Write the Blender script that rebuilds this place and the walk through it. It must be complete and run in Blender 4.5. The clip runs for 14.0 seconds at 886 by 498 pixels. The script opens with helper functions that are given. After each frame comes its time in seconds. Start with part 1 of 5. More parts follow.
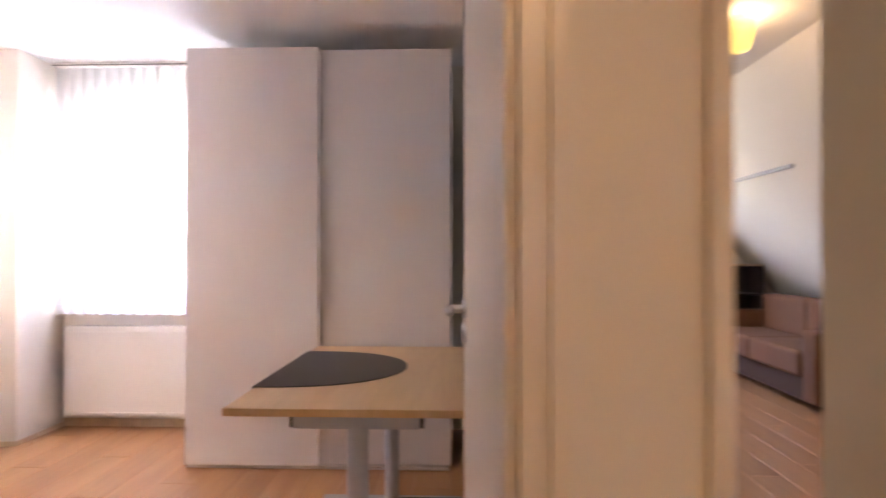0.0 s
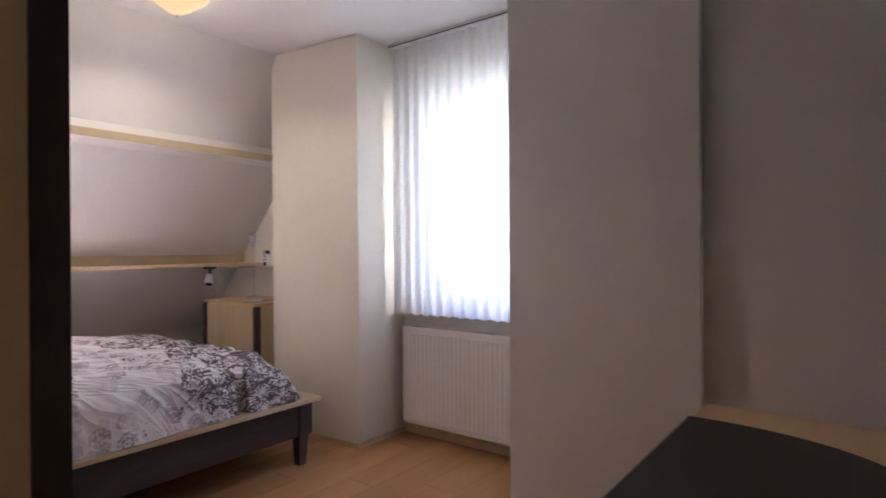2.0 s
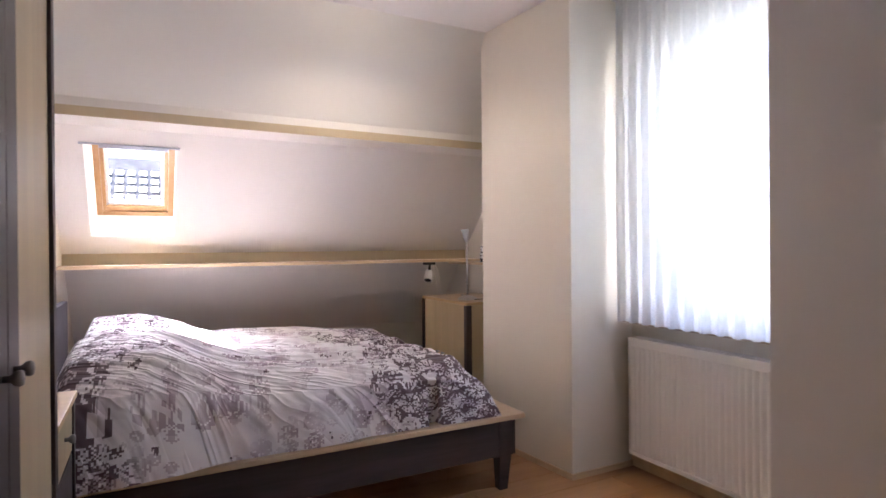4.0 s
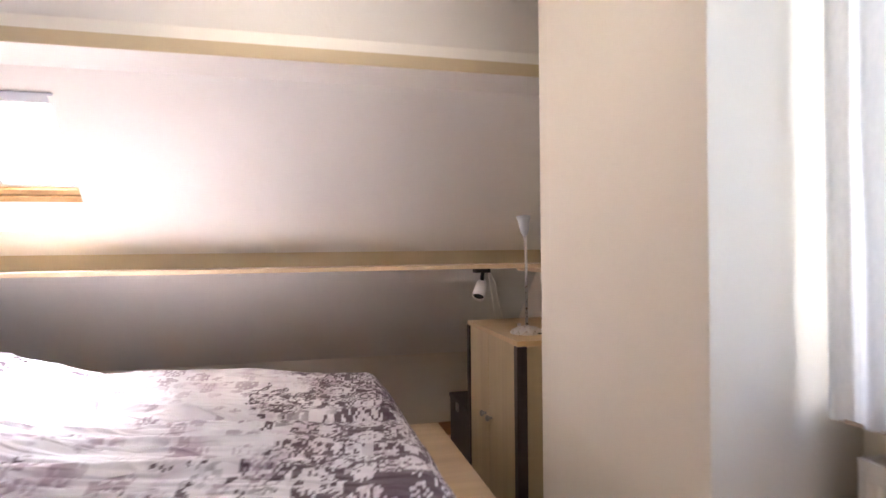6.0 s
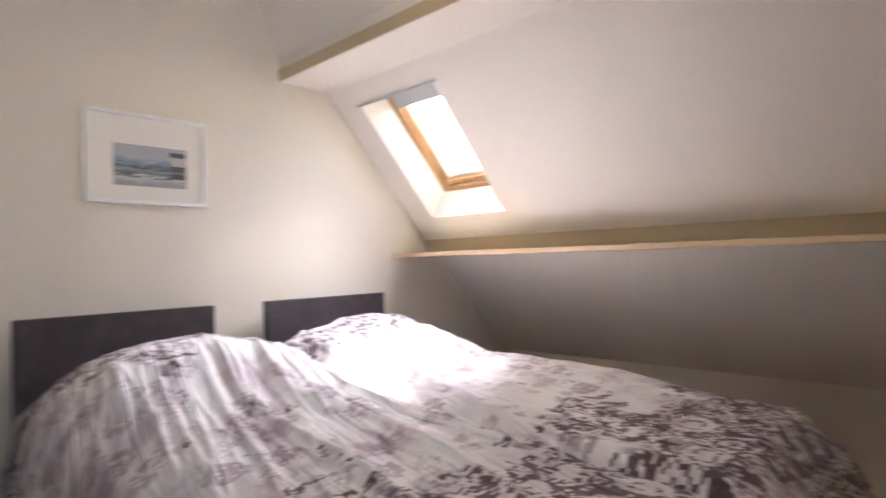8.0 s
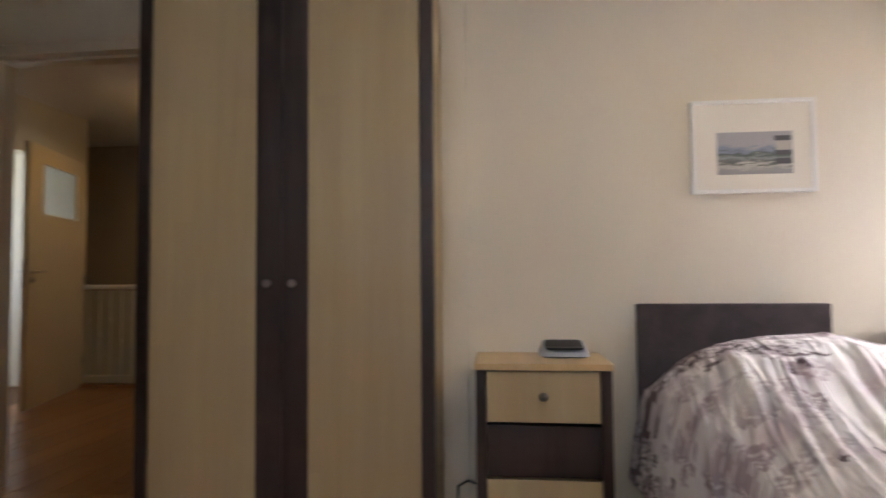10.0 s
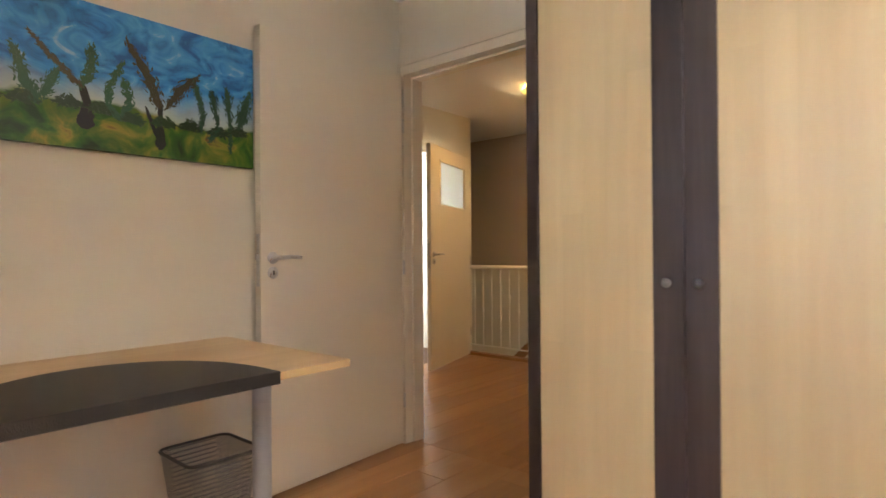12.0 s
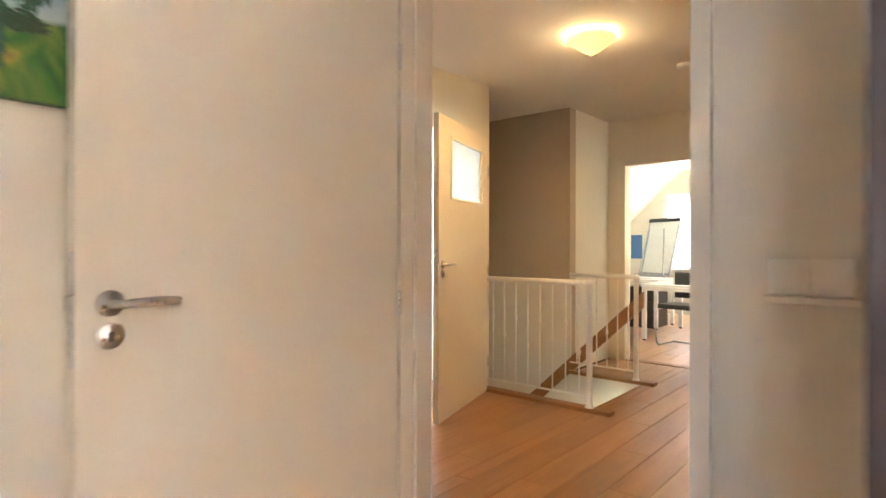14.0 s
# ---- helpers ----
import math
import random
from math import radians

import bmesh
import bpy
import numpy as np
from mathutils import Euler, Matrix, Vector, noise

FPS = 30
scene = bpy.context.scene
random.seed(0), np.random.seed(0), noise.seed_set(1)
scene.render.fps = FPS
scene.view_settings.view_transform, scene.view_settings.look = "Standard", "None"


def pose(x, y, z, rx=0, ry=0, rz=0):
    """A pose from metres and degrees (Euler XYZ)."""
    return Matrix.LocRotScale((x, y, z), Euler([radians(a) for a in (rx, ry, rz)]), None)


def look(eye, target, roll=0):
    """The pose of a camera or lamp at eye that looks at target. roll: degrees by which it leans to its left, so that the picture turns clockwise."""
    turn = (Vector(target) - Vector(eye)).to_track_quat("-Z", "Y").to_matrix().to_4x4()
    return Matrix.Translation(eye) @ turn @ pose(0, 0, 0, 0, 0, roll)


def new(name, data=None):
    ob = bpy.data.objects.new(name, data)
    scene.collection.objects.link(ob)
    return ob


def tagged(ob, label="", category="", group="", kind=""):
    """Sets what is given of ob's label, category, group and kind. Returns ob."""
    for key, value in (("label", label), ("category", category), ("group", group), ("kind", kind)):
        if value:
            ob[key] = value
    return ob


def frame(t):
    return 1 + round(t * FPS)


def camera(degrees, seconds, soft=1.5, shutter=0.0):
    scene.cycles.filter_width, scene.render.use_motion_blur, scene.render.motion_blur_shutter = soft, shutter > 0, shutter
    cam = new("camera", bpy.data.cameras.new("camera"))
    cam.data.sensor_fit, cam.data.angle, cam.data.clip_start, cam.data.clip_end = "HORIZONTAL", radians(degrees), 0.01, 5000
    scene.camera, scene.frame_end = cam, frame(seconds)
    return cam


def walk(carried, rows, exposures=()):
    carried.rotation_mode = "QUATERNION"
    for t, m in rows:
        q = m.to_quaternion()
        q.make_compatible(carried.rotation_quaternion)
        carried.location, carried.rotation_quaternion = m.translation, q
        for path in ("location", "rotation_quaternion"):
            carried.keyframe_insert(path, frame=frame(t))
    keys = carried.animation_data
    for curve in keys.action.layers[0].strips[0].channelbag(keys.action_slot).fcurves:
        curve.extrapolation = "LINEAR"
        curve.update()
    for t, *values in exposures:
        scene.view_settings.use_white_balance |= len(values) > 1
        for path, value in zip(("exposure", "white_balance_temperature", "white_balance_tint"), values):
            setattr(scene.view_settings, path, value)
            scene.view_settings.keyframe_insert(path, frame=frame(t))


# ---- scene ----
cam = camera(76.5, 14.0, shutter=0.5)
PATH = [
    (0, (0.333, 0.409, 1.215), (0.267, 2.408, 1.232), -0.0),
    (0.5, (0.238, 0.666, 1.203), (-0.215, 2.614, 1.208), -0.2),
    (1, (0.142, 0.929, 1.199), (-0.611, 2.782, 1.204), -0.3),
    (1.5, (0.034, 1.197, 1.188), (-0.938, 2.944, 1.198), -0.3),
    (2, (-0.015, 1.473, 1.213), (-1.222, 3.068, 1.21), -0.4),
    (2.5, (-0.127, 1.687, 1.205), (-1.546, 3.096, 1.202), -0.6),
    (3, (-0.156, 1.833, 1.179), (-1.758, 3.032, 1.19), -0.5),
    (3.5, (-0.183, 1.882, 1.178), (-1.891, 2.923, 1.194), -0.6),
    (3.7, (-0.191, 1.907, 1.197), (-1.928, 2.898, 1.202), -0.5),
    (5.8, (-1.266, 2.885, 1.18), (-3.19, 3.432, 1.186), -0.8),
    (6, (-1.423, 3.021, 1.186), (-3.366, 3.499, 1.184), -0.6),
    (6.5, (-1.762, 3.357, 1.169), (-3.753, 3.545, 1.176), -1.0),
    (7, (-2.016, 3.525, 1.13), (-3.993, 3.227, 1.149), -1.4),
    (7.5, (-2.133, 3.582, 1.094), (-3.94, 2.726, 1.119), -1.6),
    (8, (-2.181, 3.641, 1.062), (-3.634, 2.268, 1.103), -1.5),
    (8.5, (-2.173, 3.614, 1.039), (-3.223, 1.913, 1.103), -1.5),
    (9, (-2.101, 3.559, 1.029), (-2.735, 1.664, 1.115), -1.2),
    (9.2, (-2.066, 3.521, 1.014), (-2.545, 1.582, 1.117), -1.2),
    (11.3, (-2.05, 3.495, 1.05), (-0.943, 1.829, 1.065), -0.1),
    (11.5, (-2.008, 3.462, 1.053), (-0.823, 1.851, 1.069), -0.2),
    (12, (-1.854, 3.345, 1.085), (-0.553, 1.826, 1.096), -0.4),
    (12.5, (-1.664, 3.208, 1.121), (-0.321, 1.725, 1.129), -0.4),
    (13, (-1.418, 2.966, 1.136), (-0.073, 1.485, 1.142), -0.1),
    (13.5, (-1.188, 2.69, 1.158), (0.155, 1.208, 1.157), 0.0),
    (14, (-0.907, 2.369, 1.179), (0.392, 0.848, 1.174), 0.1),
]
EXPOSURES = [(0.0, 6.42, 6212, 32), (1.0, 6.15, 6212, 32), (1.5, 5.45, 6212, 29), (2.0, 4.63, 6028, 25), (3.0, 4.33, 5981, 25), (3.5, 4.57, 6028, 25), (5.8, 5.04, 6165, 22),
             (7.0, 4.99, 6258, 21), (9.0, 3.91, 6410, 16), (11.3, 5.77, 7035, 16), (12.5, 6.42, 6850, 14), (13.5, 6.77, 6525, 13), (14.0, 7.12, 6340, 13)]
walk(cam, [(t, look(*p)) for t, *p in PATH], EXPOSURES)
SUN_UP, SUN_TURN = 53.4, 246.2
SUN_FROM = (-0.546, -0.241, 0.803)
SKY, SUN = 0.05, 4.2
WIN_POWER, ROOF_POWER = 0.82, 7.0

# ---- light and exposure ----
world = bpy.data.worlds.new("sky")
scene.world = world
world.use_nodes = True
wn = world.node_tree.nodes
sky = wn.new("ShaderNodeTexSky")
sky.sky_type = "NISHITA"
sky.sun_disc = False
sky.sun_elevation = radians(SUN_UP)
sky.sun_rotation = radians(SUN_TURN)
world.node_tree.links.new(sky.outputs[0], wn["Background"].inputs[0])
wn["Background"].inputs[1].default_value = SKY
sun_data = bpy.data.lights.new("sun", "SUN")
sun_data.energy, sun_data.angle, sun_data.color = SUN, radians(0.5), (1.0, 0.95, 0.88)
sun = new("sun", sun_data)
sun.matrix_world = look(SUN_FROM, (0, 0, 0))


def area(name, place, target, sx, sy, power, colour):
    d = bpy.data.lights.new(name, "AREA")
    d.shape, d.size, d.size_y, d.energy, d.color = "RECTANGLE", sx, sy, power, colour
    ob = new(name, d)
    ob.matrix_world = look(place, target)
    return ob


# sky light at the window openings; the lounge's is unseen, added for daylight
area("window_light", (-1.63, 4.62, 1.52), (-1.63, 3, 1.3), 1.3, 1.3, WIN_POWER, (0.64, 0.77, 1.0))
area("skylight_light", (-4.47, 1.885, 2.27), (-3.75, 2.0, 1.15), 0.5, 0.6, ROOF_POWER, (0.95, 0.97, 1.0))
area("office_window_light", (1.9, -8.3, 1.46), (1.6, -5, 1.2), 1.3, 1.2, 1.0, (0.92, 0.96, 1.0))
area("bathroom_window_light", (3.5, -0.9, 1.6), (1.9, -0.9, 1.4), 0.8, 1.2, 0.5, (0.9, 0.95, 1.0))
area("lounge_added_daylight", (1.45, 7.08, 1.5), (1.9, 4.5, 1.2), 1.05, 1.15, 0.11, (0.9, 0.95, 1.0))


def bulb(name, place, power, colour, radius=0.04):
    d = bpy.data.lights.new(name, "POINT")
    d.energy, d.color, d.shadow_soft_size = power, colour, radius
    ob = new(name, d)
    ob.location = place
    return ob


HALL_LAMP = (0.683, -0.927)
ROOM_LAMP = (-2.78, 2.925)
bulb("hall_bulb", (*HALL_LAMP, 2.405), 0.045, (1.0, 0.66, 0.28), 0.03)
bulb("room_bulb", (*ROOM_LAMP, 2.405), 0.05, (1.0, 0.88, 0.68), 0.03)
bulb("lounge_bulb", (1.83, 3.48, 2.40), 0.09, (1.0, 0.68, 0.3), 0.03)
# the bowls of the two ceiling lamps throw most of their light down
for lamp_name, lamp_xy, lamp_power, lamp_tint, lamp_cone in (("hall_downlight", HALL_LAMP, 0.46, (1.0, 0.63, 0.26), 168), ("room_downlight", ROOM_LAMP, 0.74, (1.0, 0.88, 0.68), 150)):
    sd = bpy.data.lights.new(lamp_name, "SPOT")
    sd.energy, sd.color, sd.shadow_soft_size, sd.spot_size, sd.spot_blend = lamp_power, lamp_tint, 0.04, radians(lamp_cone), 0.45
    new(lamp_name, sd).location = (*lamp_xy, 2.40)


# ---- materials ----
def material(name, rough=0.5, metal=0.0):
    m = bpy.data.materials.new(name)
    m.use_nodes = True
    b = m.node_tree.nodes["Principled BSDF"]
    b.inputs["Roughness"].default_value, b.inputs["Metallic"].default_value = rough, metal
    return m, m.node_tree.nodes, m.node_tree.links, b


def noise_node(n, l, scale, detail=3.0, stretch=(1, 1, 1), coords="Object", distort=0.0):
    tc, mp, no = n.new("ShaderNodeTexCoord"), n.new("ShaderNodeMapping"), n.new("ShaderNodeTexNoise")
    mp.inputs["Scale"].default_value = stretch
    no.inputs["Scale"].default_value, no.inputs["Detail"].default_value = scale, detail
    no.inputs["Distortion"].default_value = distort
    l.new(tc.outputs[coords], mp.inputs[0])
    l.new(mp.outputs[0], no.inputs["Vector"])
    return no


def ramp_node(n, l, source, stops):
    r = n.new("ShaderNodeValToRGB")
    while len(r.color_ramp.elements) < len(stops):
        r.color_ramp.elements.new(0.5)
    for e, (p, c) in zip(r.color_ramp.elements, stops):
        e.position, e.color = p, (*c, 1)
    l.new(source, r.inputs[0])
    return r


def bump_node(n, l, b, source, strength, distance=0.002):
    u = n.new("ShaderNodeBump")
    u.inputs["Strength"].default_value, u.inputs["Distance"].default_value = strength, distance
    l.new(source, u.inputs["Height"])
    l.new(u.outputs[0], b.inputs["Normal"])


def shade(c, k):
    return tuple(min(1.0, v * k) for v in c)


def painted(name, colour, rough=0.6, grain=60, vary=0.04, bump=0.15):
    m, n, l, b = material(name, rough)
    big = noise_node(n, l, 1.3, 3)
    r = ramp_node(n, l, big.outputs[0], [(0.3, shade(colour, 1 - vary)), (0.7, shade(colour, 1 + vary))])
    l.new(r.outputs[0], b.inputs["Base Color"])
    fine = noise_node(n, l, grain, 4)
    bump_node(n, l, b, fine.outputs[0], bump, 0.003)
    return m


def wooden(name, light, dark, stretch, rough=0.4, scale=9.0, vary=True):
    m, n, l, b = material(name, rough)
    tc, mp, add = n.new("ShaderNodeTexCoord"), n.new("ShaderNodeMapping"), n.new("ShaderNodeVectorMath")
    oi = n.new("ShaderNodeObjectInfo")
    mp.inputs["Scale"].default_value = stretch
    sc = n.new("ShaderNodeVectorMath")
    sc.operation = "SCALE"
    sc.inputs["Scale"].default_value = 17.0
    cx = n.new("ShaderNodeCombineXYZ")
    for i in range(3):
        l.new(oi.outputs["Random"], cx.inputs[i])
    l.new(cx.outputs[0], sc.inputs[0])
    l.new(tc.outputs["Object"], mp.inputs[0])
    l.new(mp.outputs[0], add.inputs[0])
    l.new(sc.outputs[0], add.inputs[1])
    a, f = n.new("ShaderNodeTexNoise"), n.new("ShaderNodeTexNoise")
    a.inputs["Scale"].default_value, a.inputs["Detail"].default_value, a.inputs["Distortion"].default_value = scale, 4, 0.6
    f.inputs["Scale"].default_value, f.inputs["Detail"].default_value = scale * 7, 3
    l.new(add.outputs[0], a.inputs["Vector"])
    l.new(add.outputs[0], f.inputs["Vector"])
    mix = n.new("ShaderNodeMath")
    mix.operation = "MULTIPLY_ADD"
    mix.inputs[1].default_value = 0.35
    l.new(f.outputs[0], mix.inputs[0])
    l.new(a.outputs[0], mix.inputs[2])
    r = ramp_node(n, l, mix.outputs[0], [(0.42, dark), (0.85, light)])
    hs = n.new("ShaderNodeHueSaturation")
    l.new(r.outputs[0], hs.inputs["Color"])
    if vary:
        mr = n.new("ShaderNodeMapRange")
        mr.inputs[3].default_value, mr.inputs[4].default_value = 0.88, 1.1
        l.new(oi.outputs["Random"], mr.inputs[0])
        l.new(mr.outputs[0], hs.inputs["Value"])
    l.new(hs.outputs[0], b.inputs["Base Color"])
    bump_node(n, l, b, mix.outputs[0], 0.08, 0.001)
    return m


def metal_mat(name, colour, rough):
    m, n, l, b = material(name, rough, 1.0)
    b.inputs["Base Color"].default_value = (*colour, 1)
    f = noise_node(n, l, 90, 2)
    mr = n.new("ShaderNodeMapRange")
    mr.inputs[3].default_value, mr.inputs[4].default_value = rough * 0.8, rough * 1.25
    l.new(f.outputs[0], mr.inputs[0])
    l.new(mr.outputs[0], b.inputs["Roughness"])
    return m


def glass_mat(name):
    m = bpy.data.materials.new(name)
    m.use_nodes = True
    n, l = m.node_tree.nodes, m.node_tree.links
    n.remove(n["Principled BSDF"])
    t, g, x = n.new("ShaderNodeBsdfTransparent"), n.new("ShaderNodeBsdfGlossy"), n.new("ShaderNodeMixShader")
    t.inputs[0].default_value = (0.96, 0.98, 0.98, 1)
    g.inputs["Roughness"].default_value, x.inputs[0].default_value = 0.02, 0.06
    l.new(t.outputs[0], x.inputs[1])
    l.new(g.outputs[0], x.inputs[2])
    l.new(x.outputs[0], n["Material Output"].inputs[0])
    return m


def glow_mat(name, colour, strength, base=(0.9, 0.85, 0.7)):
    m, n, l, b = material(name, 0.3)
    b.inputs["Base Color"].default_value = (*base, 1)
    b.inputs["Emission Color"].default_value = (*colour, 1)
    b.inputs["Emission Strength"].default_value = strength
    return m


WALL = painted("cream_wall_paint", (0.80, 0.74, 0.63), 0.75, 90, 0.02, 0.25)
WALL_WHITE = painted("white_wall_paint", (0.82, 0.79, 0.72), 0.75, 90, 0.02, 0.25)
WALL_TAUPE = painted("taupe_wall_paint", (0.48, 0.39, 0.30), 0.75, 90, 0.03, 0.25)
CEIL = painted("white_ceiling_paint", (0.84, 0.81, 0.77), 0.85, 140, 0.015, 0.3)
DOOR_PAINT = painted("cream_door_lacquer", (0.80, 0.73, 0.61), 0.32, 25, 0.02, 0.04)
TRIM = painted("cream_gloss_trim", (0.80, 0.72, 0.60), 0.3, 25, 0.02, 0.04)
LACQUER = painted("white_wardrobe_foil", (0.74, 0.70, 0.68), 0.38, 20, 0.015, 0.03)
RAIL_WHITE = painted("white_rail_enamel", (0.85, 0.83, 0.79), 0.3, 40, 0.02, 0.05)
RADIATOR = painted("white_radiator_enamel", (0.82, 0.79, 0.74), 0.35, 40, 0.02, 0.03)
MAPLE_FLAT = wooden("maple_veneer_flat", (0.66, 0.46, 0.25), (0.56, 0.37, 0.18), (1.0, 0.08, 1.0), 0.35, 9.0)


def strip_maple(name, light, dark):
    """Veneer laid up from narrow upright staves of slightly different tone."""
    m = wooden(name, light, dark, (1.0, 1.0, 0.07), 0.42, 6.0)
    n, l = m.node_tree.nodes, m.node_tree.links
    b = n["Principled BSDF"]
    src = b.inputs["Base Color"].links[0].from_socket
    tc, sep, cmb, br = n.new("ShaderNodeTexCoord"), n.new("ShaderNodeSeparateXYZ"), n.new("ShaderNodeCombineXYZ"), n.new("ShaderNodeTexBrick")
    l.new(tc.outputs["Object"], sep.inputs[0])
    ad = n.new("ShaderNodeMath")
    l.new(sep.outputs["X"], ad.inputs[0])
    l.new(sep.outputs["Y"], ad.inputs[1])
    l.new(sep.outputs["Z"], cmb.inputs[0])
    l.new(ad.outputs[0], cmb.inputs[1])
    l.new(cmb.outputs[0], br.inputs["Vector"])
    br.inputs["Scale"].default_value, br.inputs["Mortar Size"].default_value = 1.0, 0.0
    br.inputs["Brick Width"].default_value, br.inputs["Row Height"].default_value = 0.8, 0.07
    br.inputs["Color1"].default_value, br.inputs["Color2"].default_value = (0.965, 0.96, 0.955, 1), (1.03, 1.03, 1.025, 1)
    mx = n.new("ShaderNodeMixRGB")
    mx.blend_type, mx.inputs[0].default_value = "MULTIPLY", 1.0
    l.new(src, mx.inputs[1])
    l.new(br.outputs["Color"], mx.inputs[2])
    l.new(mx.outputs[0], b.inputs["Base Color"])
    return m


MAPLE = strip_maple("maple_stave_veneer", (0.60, 0.475, 0.285), (0.51, 0.39, 0.225))
# cream paint darkened and yellowed to carry the shade on purlin and upstand
SHADED_CREAM = painted("shaded_cream_paint", (0.58, 0.475, 0.30), 0.6, 60, 0.05, 0.2)
WENGE = wooden("wenge_veneer", (0.055, 0.035, 0.033), (0.025, 0.016, 0.016), (1.0, 1.0, 0.06), 0.45, 12.0, False)
BED_DARK = wooden("dark_stained_bed_wood", (0.07, 0.055, 0.06), (0.035, 0.028, 0.032), (1.0, 0.08, 1.0), 0.45, 12.0, False)
PINE = wooden("lacquered_pine", (0.52, 0.32, 0.15), (0.42, 0.235, 0.09), (0.2, 1.0, 1.0), 0.35, 14.0, False)
BIRCH = wooden("birch_edge", (0.72, 0.55, 0.36), (0.6, 0.44, 0.27), (1.0, 0.08, 1.0), 0.4, 14.0, False)
LAMINATE = wooden("oak_laminate", (0.44, 0.21, 0.078), (0.32, 0.14, 0.046), (1.0, 0.09, 1.0), 0.3, 8.0)
LAMINATE_BED = wooden("pale_beech_laminate", (0.5, 0.26, 0.115), (0.40, 0.195, 0.078), (1.0, 0.09, 1.0), 0.32, 8.0)
STAIR_WOOD = wooden("stair_wood", (0.36, 0.19, 0.08), (0.26, 0.125, 0.05), (0.08, 1.0, 1.0), 0.4, 12.0, False)
STEEL = metal_mat("brushed_steel", (0.62, 0.6, 0.58), 0.28)
KNOB_METAL = metal_mat("dull_nickel", (0.30, 0.285, 0.27), 0.42)
GREY_METAL = painted("grey_powder_coat", (0.42, 0.44, 0.48), 0.4, 60, 0.03, 0.05)
BLACK_PLASTIC = painted("black_plastic", (0.02, 0.02, 0.02), 0.45, 60, 0.1, 0.05)
WHITE_PLASTIC = painted("cream_plastic", (0.86, 0.82, 0.72), 0.3, 60, 0.01, 0.02)
WHITE_MATT = painted("white_card", (0.85, 0.85, 0.83), 0.7, 80, 0.01, 0.05)
MAT_DARK = painted("black_leatherette", (0.03, 0.026, 0.025), 0.5, 220, 0.1, 0.4)
WIRE_MESH = painted("dark_wire", (0.06, 0.06, 0.065), 0.4, 90, 0.05, 0.1)
GLASS = glass_mat("clear_glass")
GROOVE = painted("dark_gap", (0.03, 0.025, 0.02), 0.9, 60, 0.05, 0.05)
FLOOR_BASE = painted("dark_floor_joint", (0.12, 0.06, 0.025), 0.8, 60, 0.05, 0.05)
FROSTED = material("frosted_glass", 0.35)[0]
FROSTED.node_tree.nodes["Principled BSDF"].inputs["Base Color"].default_value = (0.75, 0.82, 0.84, 1)
FROSTED.node_tree.nodes["Principled BSDF"].inputs["Transmission Weight"].default_value = 0.7
LAMP_GLASS = glow_mat("lit_amber_lamp_glass", (1.0, 0.70, 0.10), 0.022)


def curtain_mat():
    m = bpy.data.materials.new("sheer_white_voile")
    m.use_nodes = True
    n, l = m.node_tree.nodes, m.node_tree.links
    n.remove(n["Principled BSDF"])
    d, t, p = n.new("ShaderNodeBsdfDiffuse"), n.new("ShaderNodeBsdfTranslucent"), n.new("ShaderNodeBsdfTransparent")
    no = noise_node(n, l, 260, 2, (1, 1, 0.15))
    r = ramp_node(n, l, no.outputs[0], [(0.3, (0.78, 0.78, 0.78)), (0.7, (0.88, 0.87, 0.86))])
    l.new(r.outputs[0], d.inputs[0])
    l.new(r.outputs[0], t.inputs[0])
    a, c = n.new("ShaderNodeMixShader"), n.new("ShaderNodeMixShader")
    a.inputs[0].default_value, c.inputs[0].default_value = 0.52, 0.09
    l.new(d.outputs[0], a.inputs[1])
    l.new(t.outputs[0], a.inputs[2])
    l.new(a.outputs[0], c.inputs[1])
    l.new(p.outputs[0], c.inputs[2])
    l.new(c.outputs[0], n["Material Output"].inputs[0])
    return m


VOILE = curtain_mat()


# ---- building helpers ----
def box(bm, x0, x1, y0, y1, z0, z1, m=None):
    vs = [bm.verts.new(Vector(p) if m is None else m @ Vector(p)) for p in
          ((x0, y0, z0), (x1, y0, z0), (x1, y1, z0), (x0, y1, z0), (x0, y0, z1), (x1, y0, z1), (x1, y1, z1), (x0, y1, z1))]
    for f in ((3, 2, 1, 0), (4, 5, 6, 7), (0, 1, 5, 4), (1, 2, 6, 5), (2, 3, 7, 6), (3, 0, 4, 7)):
        bm.faces.new([vs[i] for i in f])
    return bm


def boxes(*dims):
    bm = bmesh.new()
    for d in dims:
        box(bm, *d)
    return bm


def soft(bm, width=0.003, segments=2):
    bmesh.ops.bevel(bm, geom=bm.edges[:], offset=width, segments=segments, affect="EDGES", profile=0.7)
    return bm


def rbox(x0, x1, y0, y1, z0, z1, width=0.003):
    return soft(boxes((x0, x1, y0, y1, z0, z1)), width)


def prism(profile, y0, y1, axis="y"):
    """A closed outline of (a, b) pairs, drawn out along an axis."""
    bm = bmesh.new()
    put = {"y": lambda a, b, t: (a, t, b), "x": lambda a, b, t: (t, a, b), "z": lambda a, b, t: (a, b, t)}[axis]
    lo = [bm.verts.new(put(a, b, y0)) for a, b in profile]
    hi = [bm.verts.new(put(a, b, y1)) for a, b in profile]
    bm.faces.new(lo)
    bm.faces.new(hi[::-1])
    for i in range(len(lo)):
        j = (i + 1) % len(lo)
        bm.faces.new((lo[j], lo[i], hi[i], hi[j]))
    bmesh.ops.recalc_face_normals(bm, faces=bm.faces[:])
    return bm


